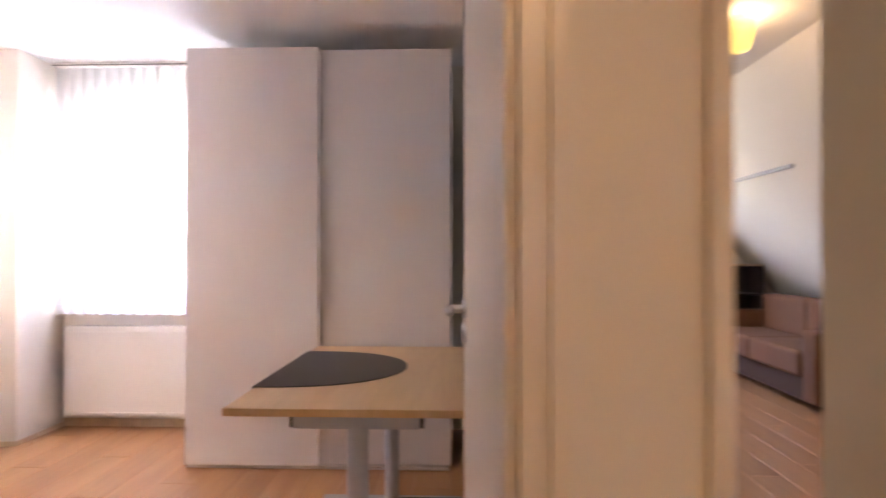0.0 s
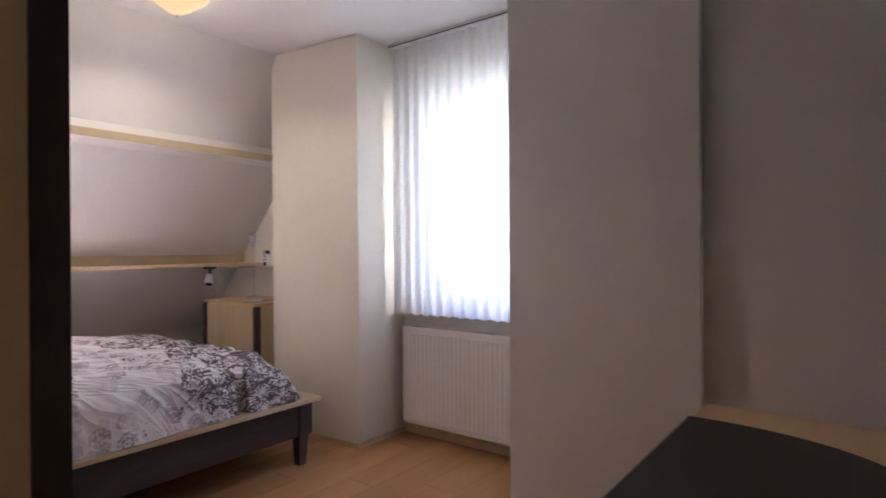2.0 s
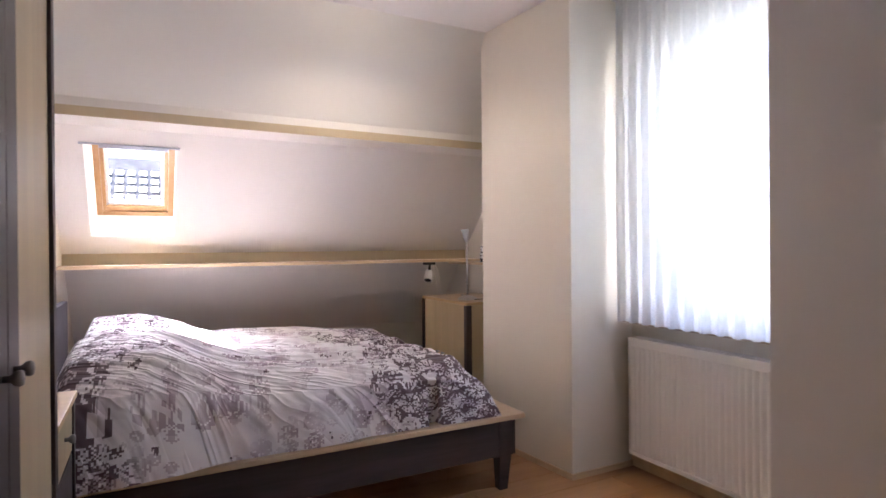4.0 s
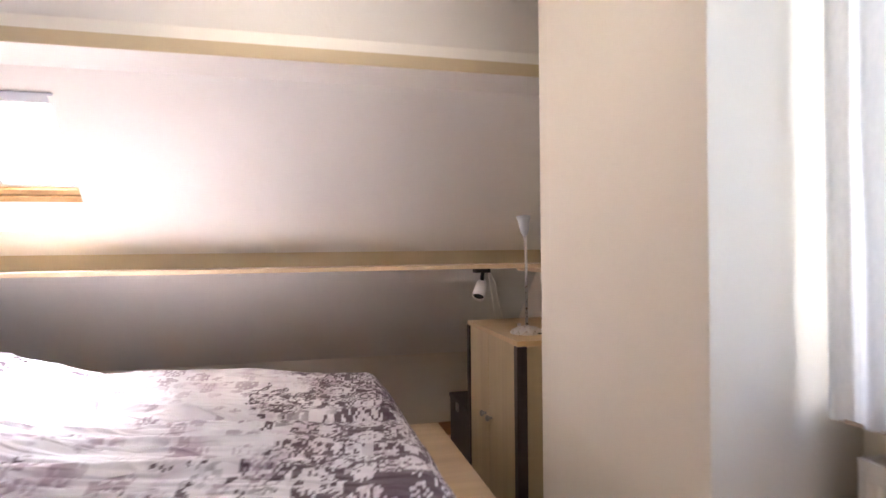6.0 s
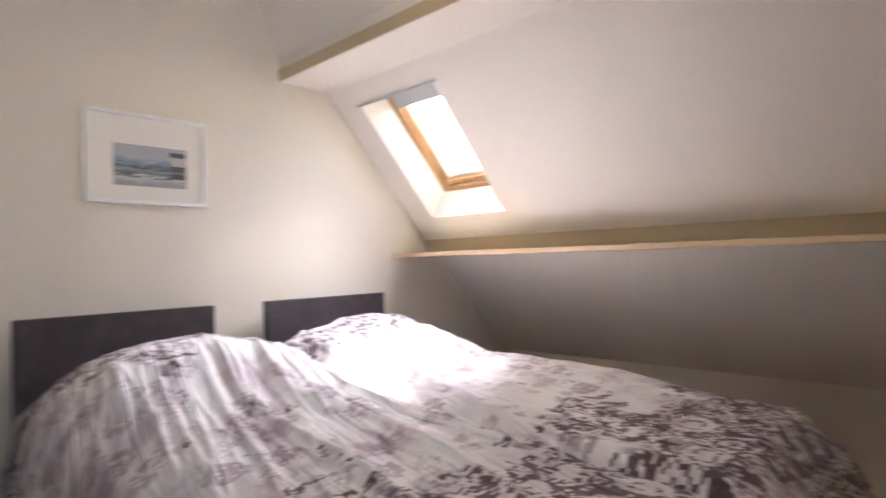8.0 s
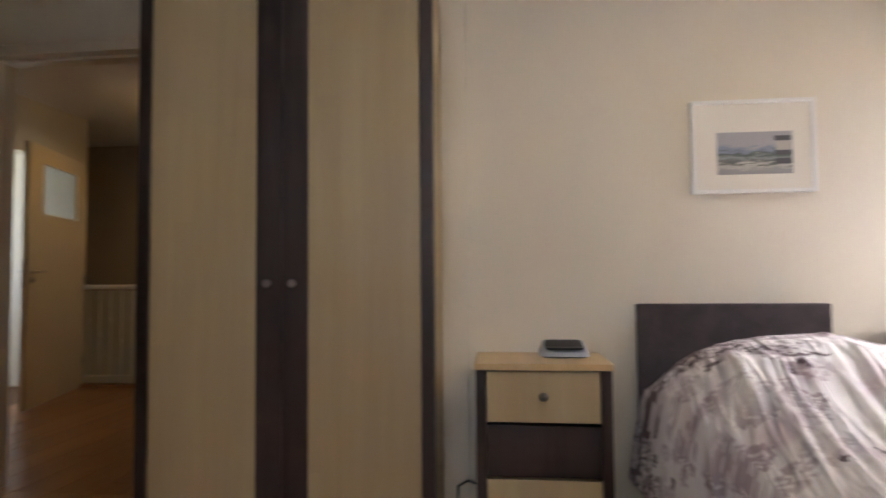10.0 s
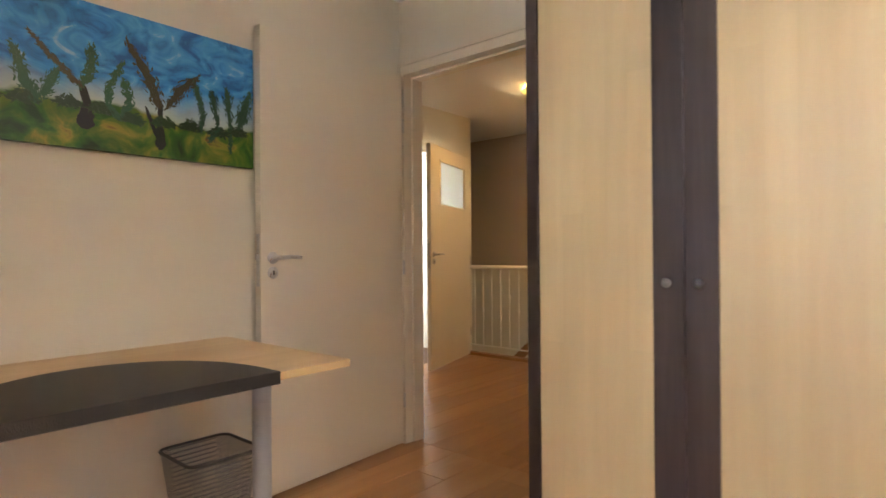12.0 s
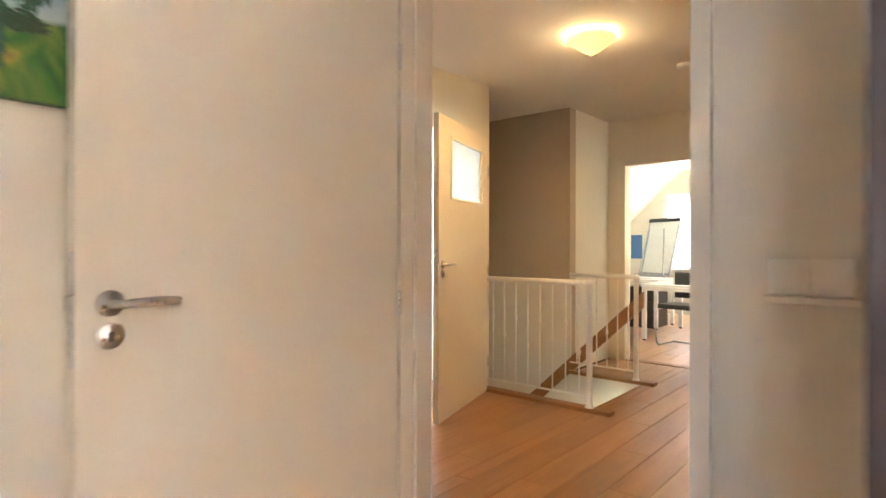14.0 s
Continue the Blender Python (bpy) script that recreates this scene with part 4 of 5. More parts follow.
# ---- radiator and curtain ----
def radiator():
    x0, x1, z0, z1, y0, y1 = -2.405, -0.95, 0.105, 0.715, GY - 0.11, GY - 0.03
    r = thing("radiator", ((x0 + x1) / 2, GY - 0.07, 0.1), "white ribbed panel radiator below the window", "radiator")
    bm = bmesh.new()
    n_ = 44
    prof = []
    for k in range(n_ * 4 + 1):
        x = x0 + 0.02 + (x1 - x0 - 0.04) * k / (n_ * 4)
        prof.append((x, y0 + (0.0, 0.002, 0.007, 0.002)[k % 4]))
    zs = (z0 + 0.02, z1 - 0.04)
    front = [[bm.verts.new((x, y, z)) for z in zs] for x, y in prof]
    for a, b_ in zip(front, front[1:]):
        bm.faces.new((a[0], b_[0], b_[1], a[1]))
    part("front_panel", bm, RADIATOR, r)
    part("edge_frame", soft(boxes((x0, x0 + 0.022, y0 - 0.002, y0 + 0.02, z0, z1 - 0.02), (x1 - 0.022, x1, y0 - 0.002, y0 + 0.02, z0, z1 - 0.02),
                                  (x0 + 0.022, x1 - 0.022, y0 - 0.002, y0 + 0.02, z0, z0 + 0.022), (x0 + 0.022, x1 - 0.022, y0 - 0.002, y0 + 0.02, z1 - 0.042, z1 - 0.02)), 0.003), RADIATOR, r)
    part("back_panel", boxes((x0 + 0.005, x1 - 0.005, y1 - 0.02, y1, z0, z1 - 0.02)), RADIATOR, r)
    part("side_cover", rbox(x0 - 0.003, x0 + 0.002, y0 + 0.001, y1, z0 + 0.01, z1, 0.001), RADIATOR, r)
    bm = bmesh.new()
    for k in range(58):
        xa = x0 + 0.01 + k * 0.025
        box(bm, xa, xa + 0.006, y0 + 0.008, y1 - 0.004, z1 - 0.012, z1)
    box(bm, x0, x1, y0 - 0.003, y0 + 0.008, z1 - 0.02, z1 + 0.001)
    box(bm, x0, x1, y1 - 0.006, y1 + 0.002, z1 - 0.02, z1 + 0.001)
    part("top_grille", bm, RADIATOR, r)
    for xs in (x0 + 0.2, x1 - 0.23):
        part("bracket", boxes((xs, xs + 0.03, y1 + 0.002, GY, 0.2, 0.6)), RADIATOR, r)
    return r


radiator()


def curtain():
    c = thing("curtain", (-1.7, GY - 0.13, 0.8), "sheer white voile curtain hung in front of the window", "curtain")
    bm = bmesh.new()
    nx, nz = 360, 26
    x0, x1, z0, z1 = -2.43, -0.95, 0.80, 2.487
    rows = []
    for j in range(nz + 1):
        v = j / nz
        z = z0 + (z1 - z0) * v
        row = []
        for i in range(nx + 1):
            x = x0 + (x1 - x0) * i / nx
            ph = x * 2 * math.pi / 0.083 + 1.2 * noise.noise((x * 2.0, 0, 3))
            amp = 0.010 + 0.003 * (1 - v) + 0.008 * noise.noise((x * 3, v, 1))
            pin = math.sin(ph) + 0.35 * math.sin(2 * ph + 1.0 + v)
            y = GY - 0.145 + amp * pin + 0.006 * noise.noise((x * 20, v * 3, 7))
            row.append(bm.verts.new((x + 0.004 * math.cos(ph) + 0.012 * (1 - v) * noise.noise((x * 5, v * 1.5, 2)), y, z)))
        rows.append(row)
    for a, b_ in zip(rows, rows[1:]):
        for i in range(nx):
            bm.faces.new((a[i], a[i + 1], b_[i + 1], b_[i]))
    part("cloth", bm, VOILE, c, "", True)
    part("hem", boxes((x0, x1, GY - 0.147, GY - 0.143, z0 - 0.003, z0 + 0.004)), WALL_TAUPE, c)
    part("track", soft(boxes((-2.46, -0.9, GY - 0.165, GY - 0.125, 2.492, CZ - 0.001)), 0.003), RAIL_WHITE, c, "white curtain track")
    part("track_line", boxes((-2.46, -0.9, GY - 0.168, GY - 0.166, 2.498, 2.503)), GROOVE, c)
    return c


curtain()


# ---- ceiling lamps ----
def cone_lamp(name, x, y, label):
    d = thing(name, (x, y, CZ), label, "ceiling lamp")
    part("canopy", lathe([(0.0, 0.0), (0.06, 0.0), (0.06, -0.012), (0.05, -0.02), (0.0, -0.022)], (x, y, CZ - 0.001)), STEEL, d, "", True)
    part("shade", lathe([(0.145, -0.022), (0.15, -0.03), (0.146, -0.037), (0.12, -0.055), (0.085, -0.082), (0.045, -0.11), (0.016, -0.126), (0.0, -0.128)], (x, y, CZ)), LAMP_GLASS, d, "lit amber glass cone", True).visible_shadow = False
    part("finial", lathe([(0.0, -0.127), (0.008, -0.128), (0.009, -0.134), (0.0, -0.14)], (x, y, CZ)), STEEL, d, "", True)
    for k in range(3):
        a = k * 2.1 + 0.5
        part("clip", boxes((-0.006, 0.006, -0.004, 0.004, -0.03, 0.004)), STEEL, d).matrix_world = Matrix.Translation((x + 0.15 * math.cos(a), y + 0.15 * math.sin(a), CZ - 0.02))
    return d


cone_lamp("hall_ceiling_lamp", *HALL_LAMP, "lit cone-shaped amber glass lamp on the landing ceiling")
cone_lamp("bedroom_ceiling_lamp", *ROOM_LAMP, "lit cone-shaped amber glass lamp on the bedroom ceiling")

# ---- painting and picture ----
def painting():
    y0, y1, z0, z1, x = 2.0, 3.80, 1.46, 1.985, EX - 0.001
    p = thing("painting", (x, 2.9, z0), "unframed wide oil painting of wind-bent trees under a blue sky", "painting")
    m, n, l, b = material("oil_paint_landscape", 0.38)
    tc, sep = n.new("ShaderNodeTexCoord"), n.new("ShaderNodeSeparateXYZ")
    l.new(tc.outputs["Object"], sep.inputs[0])
    swirl = noise_node(n, l, 7, 5, (1, 1, 1.6), "Object", 2.4)
    skyc = ramp_node(n, l, swirl.outputs[0], [(0.3, (0.015, 0.13, 0.42)), (0.48, (0.03, 0.27, 0.66)), (0.64, (0.07, 0.38, 0.74)), (0.76, (0.40, 0.62, 0.78))])
    patch = noise_node(n, l, 9, 4, (1, 1, 1), "Object", 0.8)
    grass = ramp_node(n, l, patch.outputs[0], [(0.32, (0.012, 0.06, 0.012)), (0.44, (0.04, 0.15, 0.02)), (0.54, (0.13, 0.21, 0.025)), (0.63, (0.33, 0.29, 0.04)), (0.74, (0.15, 0.065, 0.03))])
    wav = noise_node(n, l, 5, 3)
    add = n.new("ShaderNodeMath")
    add.operation = "MULTIPLY_ADD"
    add.inputs[1].default_value = 0.16
    l.new(wav.outputs[0], add.inputs[0])
    l.new(sep.outputs["Z"], add.inputs[2])
    mr = n.new("ShaderNodeMapRange")
    mr.inputs[1].default_value, mr.inputs[2].default_value = 0.235, 0.25
    l.new(add.outputs[0], mr.inputs[0])
    near = n.new("ShaderNodeMapRange")
    near.inputs[1].default_value, near.inputs[2].default_value = 0.25, 0.36
    l.new(add.outputs[0], near.inputs[0])
    low = n.new("ShaderNodeMixRGB")
    low.inputs[1].default_value = (0.45, 0.55, 0.5, 1)
    l.new(near.outputs[0], low.inputs[0])
    l.new(skyc.outputs[0], low.inputs[2])
    mix = n.new("ShaderNodeMixRGB")
    l.new(mr.outputs[0], mix.inputs[0])
    l.new(grass.outputs[0], mix.inputs[1])
    l.new(low.outputs[0], mix.inputs[2])
    l.new(mix.outputs[0], b.inputs["Base Color"])
    strokes = noise_node(n, l, 46, 4, (1, 0.5, 1.3), "Object", 1.5)
    bump_node(n, l, b, strokes.outputs[0], 0.6, 0.004)
    c = new("canvas", bpy.data.meshes.new("canvas"))
    bm = soft(boxes((-0.03, 0, 0, y1 - y0, 0, z1 - z0)), 0.004)
    bm.to_mesh(c.data)
    bm.free()
    finish(c, m)
    c.location = (x, y0, z0)
    c.parent = p
    c.matrix_parent_inverse = p.matrix_world.inverted()
    dark = painted("dark_brush_paint", (0.025, 0.03, 0.03), 0.4, 60, 0.3, 0.3)
    leaf = painted("green_brush_paint", (0.035, 0.12, 0.06), 0.4, 60, 0.35, 0.3)
    hedge = painted("hedge_brush_paint", (0.03, 0.075, 0.03), 0.4, 60, 0.4, 0.3)
    brown = painted("umber_brush_paint", (0.075, 0.07, 0.035), 0.4, 60, 0.35, 0.3)

    def stroke(pts, widths, mat, rough=0.3, steps=18):
        """A run of paint along points: an uneven core, feathered with short leaf dabs where it is rough."""
        bm = bmesh.new()
        left, right = [], []
        k = len(pts) - 1
        core = 0.5 if rough >= 0.5 else 1.0
        for s in range(steps * k + 1):
            i = min(s // steps, k - 1)
            f = s / steps - i
            a, c_ = Vector(pts[i]), Vector(pts[i + 1])
            q = a.lerp(c_, f)
            w = widths[i] * (1 - f) + widths[i + 1] * f
            d = (c_ - a).normalized()
            side = Vector((-d.y, d.x))
            tip = min(1.0, 0.25 + 0.75 * math.sin(math.pi * min(0.5, min(s, steps * k - s) / 10)))
            for lst, sg in ((left, 1), (right, -1)):
                e = q + side * sg * w * core * tip * (1 + rough * 1.1 * noise.noise((s * 0.33, sg * 7, q.x * 9)) + 0.12 * (random.random() - 0.5))
                lst.append(bm.verts.new((x - 0.0315, e.x, e.y)))
            if rough >= 0.5:
                for _ in range(3):
                    o = q + side * w * random.uniform(-1.05, 1.05) * tip + d * random.uniform(-0.01, 0.01)
                    t = (d + side * random.uniform(-1.1, 1.1)).normalized()
                    n2 = Vector((-t.y, t.x))
                    ln, wd, up_ = random.uniform(0.006, 0.016), random.uniform(0.0015, 0.004), random.uniform(0.0318, 0.0334)
                    vs = [bm.verts.new((x - up_, v.x, v.y)) for v in (o - t * ln, o + n2 * wd, o + t * ln, o - n2 * wd)]
                    bm.faces.new(vs)
        for s in range(len(left) - 1):
            bm.faces.new((left[s], left[s + 1], right[s + 1], right[s]))
        ext = bmesh.ops.extrude_face_region(bm, geom=bm.faces[:])
        for v in ext["geom"]:
            if isinstance(v, bmesh.types.BMVert):
                v.co.x += 0.0012
        bmesh.ops.recalc_face_normals(bm, faces=bm.faces[:])
        part("painted_tree", bm, mat, p)

    stroke([(2.66, 1.53), (2.65, 1.62), (2.67, 1.69)], (0.035, 0.014, 0.012), dark)
    stroke([(2.67, 1.68), (2.74, 1.74), (2.82, 1.83)], (0.012, 0.012, 0.006), brown, 0.6)
    stroke([(2.67, 1.68), (2.635, 1.75), (2.64, 1.83)], (0.012, 0.02, 0.018), leaf, 0.5)
    stroke([(2.74, 1.73), (2.785, 1.62)], (0.018, 0.026), leaf, 0.7)
    stroke([(2.40, 1.49), (2.40, 1.60), (2.40, 1.67)], (0.024, 0.009, 0.010), dark)
    stroke([(2.405, 1.65), (2.44, 1.76), (2.52, 1.88)], (0.028, 0.034, 0.016), brown, 0.5)
    stroke([(2.375, 1.66), (2.32, 1.74), (2.25, 1.81)], (0.014, 0.03, 0.010), brown, 0.5)
    stroke([(2.41, 1.53), (2.455, 1.65)], (0.008, 0.006), dark)
    stroke([(2.55, 1.59), (2.585, 1.63), (2.58, 1.70), (2.535, 1.79)], (0.01, 0.006, 0.016, 0.012), leaf, 0.6)
    stroke([(2.54, 1.60), (2.51, 1.65), (2.53, 1.73)], (0.006, 0.016, 0.02), leaf, 0.8)
    stroke([(2.24, 1.59), (2.23, 1.66), (2.265, 1.78)], (0.006, 0.012, 0.018), leaf, 0.6)
    stroke([(2.20, 1.555), (2.165, 1.61), (2.19, 1.76)], (0.014, 0.006, 0.026), leaf, 0.5)
    stroke([(2.11, 1.52), (2.11, 1.62), (2.125, 1.78)], (0.008, 0.008, 0.03), leaf, 0.5)
    stroke([(2.02, 1.79), (2.05, 1.69), (2.07, 1.63)], (0.02, 0.032, 0.012), leaf, 0.6)
    stroke([(2.80, 1.60), (2.83, 1.66), (2.87, 1.78)], (0.02, 0.03, 0.018), leaf, 0.6)
    for k in range(16):
        yb = 2.05 + k * 0.108 + 0.04 * random.random()
        zb = 1.585 + 0.03 * random.random()
        stroke([(yb - 0.035, zb), (yb, zb + 0.012), (yb + 0.04, zb)], (0.012, 0.022, 0.01), hedge, 0.8)
    for k in range(6):
        yb = 2.97 + k * 0.145
        top = 1.75 + 0.1 * random.random()
        stroke([(yb, 1.52), (yb + 0.02, 1.62)], (0.02, 0.008), dark)
        stroke([(yb + 0.02, 1.61), (yb + 0.05 * random.random(), 1.69), (yb + 0.09 * (random.random() - 0.3), top)], (0.012, 0.03, 0.014), leaf, 0.6)
    return p


painting()


PALE_INK = painted("pale_print_ink", (0.5, 0.48, 0.44), 0.6, 60, 0.1, 0.05)
DARK_INK = painted("slate_print_ink", (0.10, 0.10, 0.115), 0.6, 60, 0.25, 0.05)


def framed_picture():
    x0, x1, z0, z1, y = -3.12, -2.716, 1.288, 1.607, HY
    p = thing("framed_picture", ((x0 + x1) / 2, y, z0), "small blurred landscape print in a thin white frame", "picture")
    f = 0.012
    part("frame", soft(boxes((x0, x0 + f, y + 0.001, y + 0.026, z0, z1), (x1 - f, x1, y + 0.001, y + 0.026, z0, z1), (x0 + f, x1 - f, y + 0.001, y + 0.026, z0, z0 + f), (x0 + f, x1 - f, y + 0.001, y + 0.026, z1 - f, z1)), 0.002), WHITE_MATT, p)
    part("mount", boxes((x0 + f, x1 - f, y + 0.002, y + 0.012, z0 + f, z1 - f)), WALL_WHITE, p, "cream card mount")
    m, n, l, b = material("printed_landscape", 0.6)
    tc, sep = n.new("ShaderNodeTexCoord"), n.new("ShaderNodeSeparateXYZ")
    l.new(tc.outputs["Generated"], sep.inputs[0])
    no = noise_node(n, l, 3.2, 5, (1.5, 1, 3.2), "Generated", 0.9)
    ad = n.new("ShaderNodeMath")
    ad.operation = "MULTIPLY_ADD"
    ad.inputs[1].default_value = 0.5
    l.new(no.outputs[0], ad.inputs[0])
    l.new(sep.outputs["Z"], ad.inputs[2])
    r = ramp_node(n, l, ad.outputs[0], [(0.36, (0.35, 0.35, 0.36)), (0.46, (0.55, 0.55, 0.5)), (0.52, (0.12, 0.13, 0.12)), (0.62, (0.3, 0.34, 0.34)), (0.72, (0.09, 0.12, 0.1)), (0.82, (0.25, 0.3, 0.4)), (0.95, (0.42, 0.42, 0.45))])
    l.new(r.outputs[0], b.inputs["Base Color"])
    part("print", boxes((-3.048, -2.803, y + 0.0125, y + 0.0135, 1.352, 1.497)), m, p, "blurred grey and green landscape print")
    part("print_shape", boxes((-3.043, -2.995, y + 0.0136, y + 0.0141, 1.433, 1.464)), PALE_INK, p)
    for za, zb in ((1.465, 1.482), (1.416, 1.432), (1.385, 1.405)):
        part("print_shape", boxes((-3.044, -2.99, y + 0.0136, y + 0.0141, za, zb)), DARK_INK, p)
    return p


framed_picture()


# ---- small bedroom things ----
def basket():
    b = thing("waste_basket", (0.22, 2.29, 0), "dark wire mesh waste basket under the desk", "waste basket")
    t, bt, h = (0.09, 0.375, 2.15, 2.43), (0.13, 0.335, 2.19, 2.39), 0.335

    def ring(q, r):
        x0, x1, y0, y1 = q
        c = []
        for cx, cy, a0 in ((x1 - r, y1 - r, 0), (x0 + r, y1 - r, 90), (x0 + r, y0 + r, 180), (x1 - r, y0 + r, 270)):
            for k in range(5):
                a = radians(a0 + k * 22.5)
                c.append((cx + r * math.cos(a), cy + r * math.sin(a)))
        return c

    top, bot = ring(t, 0.04), ring(bt, 0.035)
    part("rim", tube([(x, y, h) for x, y in top + top[:2]], 0.006, 8), WIRE_MESH, b, "", True)
    part("base", prism(bot, 0.002, 0.006, "z"), WIRE_MESH, b)
    m = bpy.data.materials.new("fine_wire_mesh")
    m.use_nodes = True
    n, l = m.node_tree.nodes, m.node_tree.links
    pr, tr, mx = n["Principled BSDF"], n.new("ShaderNodeBsdfTransparent"), n.new("ShaderNodeMixShader")
    pr.inputs["Base Color"].default_value, pr.inputs["Roughness"].default_value = (0.15, 0.15, 0.155, 1), 0.4
    wv = []
    tc = n.new("ShaderNodeTexCoord")
    for d in ("X", "Y", "Z"):
        w = n.new("ShaderNodeTexWave")
        w.bands_direction, w.inputs["Scale"].default_value = d, 150
        l.new(tc.outputs["Object"], w.inputs["Vector"])
        wv.append(w)
    hi = n.new("ShaderNodeMath")
    hi.operation = "MAXIMUM"
    l.new(wv[0].outputs["Fac"], hi.inputs[0])
    l.new(wv[2].outputs["Fac"], hi.inputs[1])
    gt = n.new("ShaderNodeMath")
    gt.operation, gt.inputs[1].default_value = "GREATER_THAN", 0.83
    l.new(hi.outputs[0], gt.inputs[0])
    l.new(gt.outputs[0], mx.inputs[0])
    l.new(tr.outputs[0], mx.inputs[1])
    l.new(pr.outputs[0], mx.inputs[2])
    l.new(mx.outputs[0], n["Material Output"].inputs[0])
    bm = bmesh.new()
    a = [bm.verts.new((x, y, h)) for x, y in top]
    c = [bm.verts.new((x, y, 0.004)) for x, y in bot]
    for k in range(len(a)):
        q = (k + 1) % len(a)
        bm.faces.new((a[k], a[q], c[q], c[k]))
    part("mesh_side", bm, m, b)


basket()


def wall_plates():
    s = thing("light_switch", (-0.70, WY1, 1.12), "cream square rocker light switch beside the door", "light switch")
    y = WY1
    part("frame", rbox(-0.738, -0.665, y + 0.0005, y + 0.012, 1.086, 1.158, 0.003), WHITE_PLASTIC, s)
    part("rocker", rbox(-0.730, -0.673, y + 0.012, y + 0.017, 1.094, 1.151, 0.003), WHITE_PLASTIC, s)
    o = thing("wall_socket", (-0.775, WY1, 1.12), "cream wall socket beside the light switch", "socket")
    part("frame", rbox(-0.811, -0.7395, y + 0.0005, y + 0.012, 1.086, 1.158, 0.003), WHITE_PLASTIC, o)
    cup = part("cup", lathe([(0.030, 0.0), (0.0285, 0.0), (0.0275, 0.002), (0.024, -0.005), (0.0, -0.005)], sides=28), WHITE_PLASTIC, o, "", True)
    cup.matrix_world = Matrix.Translation((-0.775, y + 0.0122, 1.122)) @ Matrix.Rotation(radians(-90), 4, "X")
    for dx in (-0.0095, 0.0095):
        part("contact", rod((-0.775 + dx, y + 0.0075, 1.122), (-0.775 + dx, y + 0.0088, 1.122), 0.003, sides=10), BLACK_PLASTIC, o)
    c = structure("wall_trunking", rbox(-0.88, -0.655, y + 0.001, y + 0.018, 1.068, 1.082, 0.003), TRIM, "thin cream wall strip under the switch", "trim")


wall_plates()


def cabinet_lamp():
    x, y, z = -3.575, 3.90, 0.836
    d = thing("table_lamp", (x, y, z), "slim silver table lamp on the cabinet", "table lamp")
    part("base", lathe([(0.0, 0.0), (0.066, 0.0), (0.068, 0.006), (0.06, 0.016), (0.035, 0.026), (0.012, 0.031), (0.0, 0.032)], (x, y, z)), STEEL, d, "", True)
    part("switch", lathe([(0.0, 0.03), (0.008, 0.024), (0.009, 0.036), (0.0, 0.038)], (x - 0.035, y - 0.02, z)), STEEL, d, "", True)
    part("stem", tube([(x, y, z + 0.03), (x, y, z + 0.3), (x - 0.004, y, z + 0.36), (x - 0.012, y, z + 0.40)], 0.006, 10), STEEL, d, "", True)
    sh = part("shade", lathe([(0.006, 0.0), (0.012, 0.01), (0.02, 0.035), (0.022, 0.055), (0.03, 0.085), (0.028, 0.085), (0.02, 0.055), (0.0, 0.03)], sides=20), GREY_METAL, d, "silver tulip shade", True)
    sh.matrix_world = Matrix.Translation((x - 0.012, y, z + 0.395)) @ Matrix.Rotation(radians(-8), 4, "Y")
    part("cable", tube([(x + 0.06, y + 0.02, z + 0.006), (x + 0.1, y + 0.1, z + 0.008), (x + 0.13, y + 0.2, z + 0.15), (x + 0.135, 4.29, z + 0.25), (x + 0.15, 4.28, z + 0.40), (x + 0.19, 4.27, z + 0.48)], 0.003, 6), BLACK_PLASTIC, d, "", True)


cabinet_lamp()


def spot():
    x, y, z = -4.15, 3.90, 1.083
    d = thing("spotlight", (x, y, z), "small white spotlight on a black mount under the ledge", "spotlight")
    part("mount", rbox(x - 0.035, x + 0.035, y - 0.045, y + 0.03, z - 0.022, z - 0.0005, 0.003), BLACK_PLASTIC, d, "black mount")
    part("arm", tube([(x, y, z - 0.02), (x - 0.002, y - 0.004, z - 0.04), (x + 0.006, y - 0.008, z - 0.06)], 0.010, 10), BLACK_PLASTIC, d, "black swivel arm", True)
    hd = part("head", lathe([(0.0, 0.055), (0.018, 0.053), (0.025, 0.04), (0.030, 0.0), (0.034, -0.05), (0.031, -0.052), (0.028, -0.04)], sides=28), RAIL_WHITE, d, "white cylindrical head", True)
    hd.matrix_world = Matrix.Translation((x + 0.002, y - 0.016, z - 0.105)) @ Matrix.Rotation(radians(-34), 4, "Y") @ Matrix.Rotation(radians(-22), 4, "X")
    bulb_face = part("lamp_face", lathe([(0.0, -0.036), (0.02, -0.038), (0.0285, -0.041)], sides=24), BLACK_PLASTIC, d, "dark recessed lamp", True)
    bulb_face.matrix_world = hd.matrix_world.copy()
    for k, (dx, dy) in enumerate(((0.005, 0.05), (0.05, 0.07))):
        part("cable", tube([(x + dx * 0.4, y + 0.025, z - 0.012), (x + dx, y + dy * 0.7, z - 0.08), (x + dx * 0.6, y + dy, z - 0.17), (x + dx, y + dy * 1.2, z - 0.246)], 0.0028, 6), WHITE_PLASTIC, d, "white cable", True)


spot()


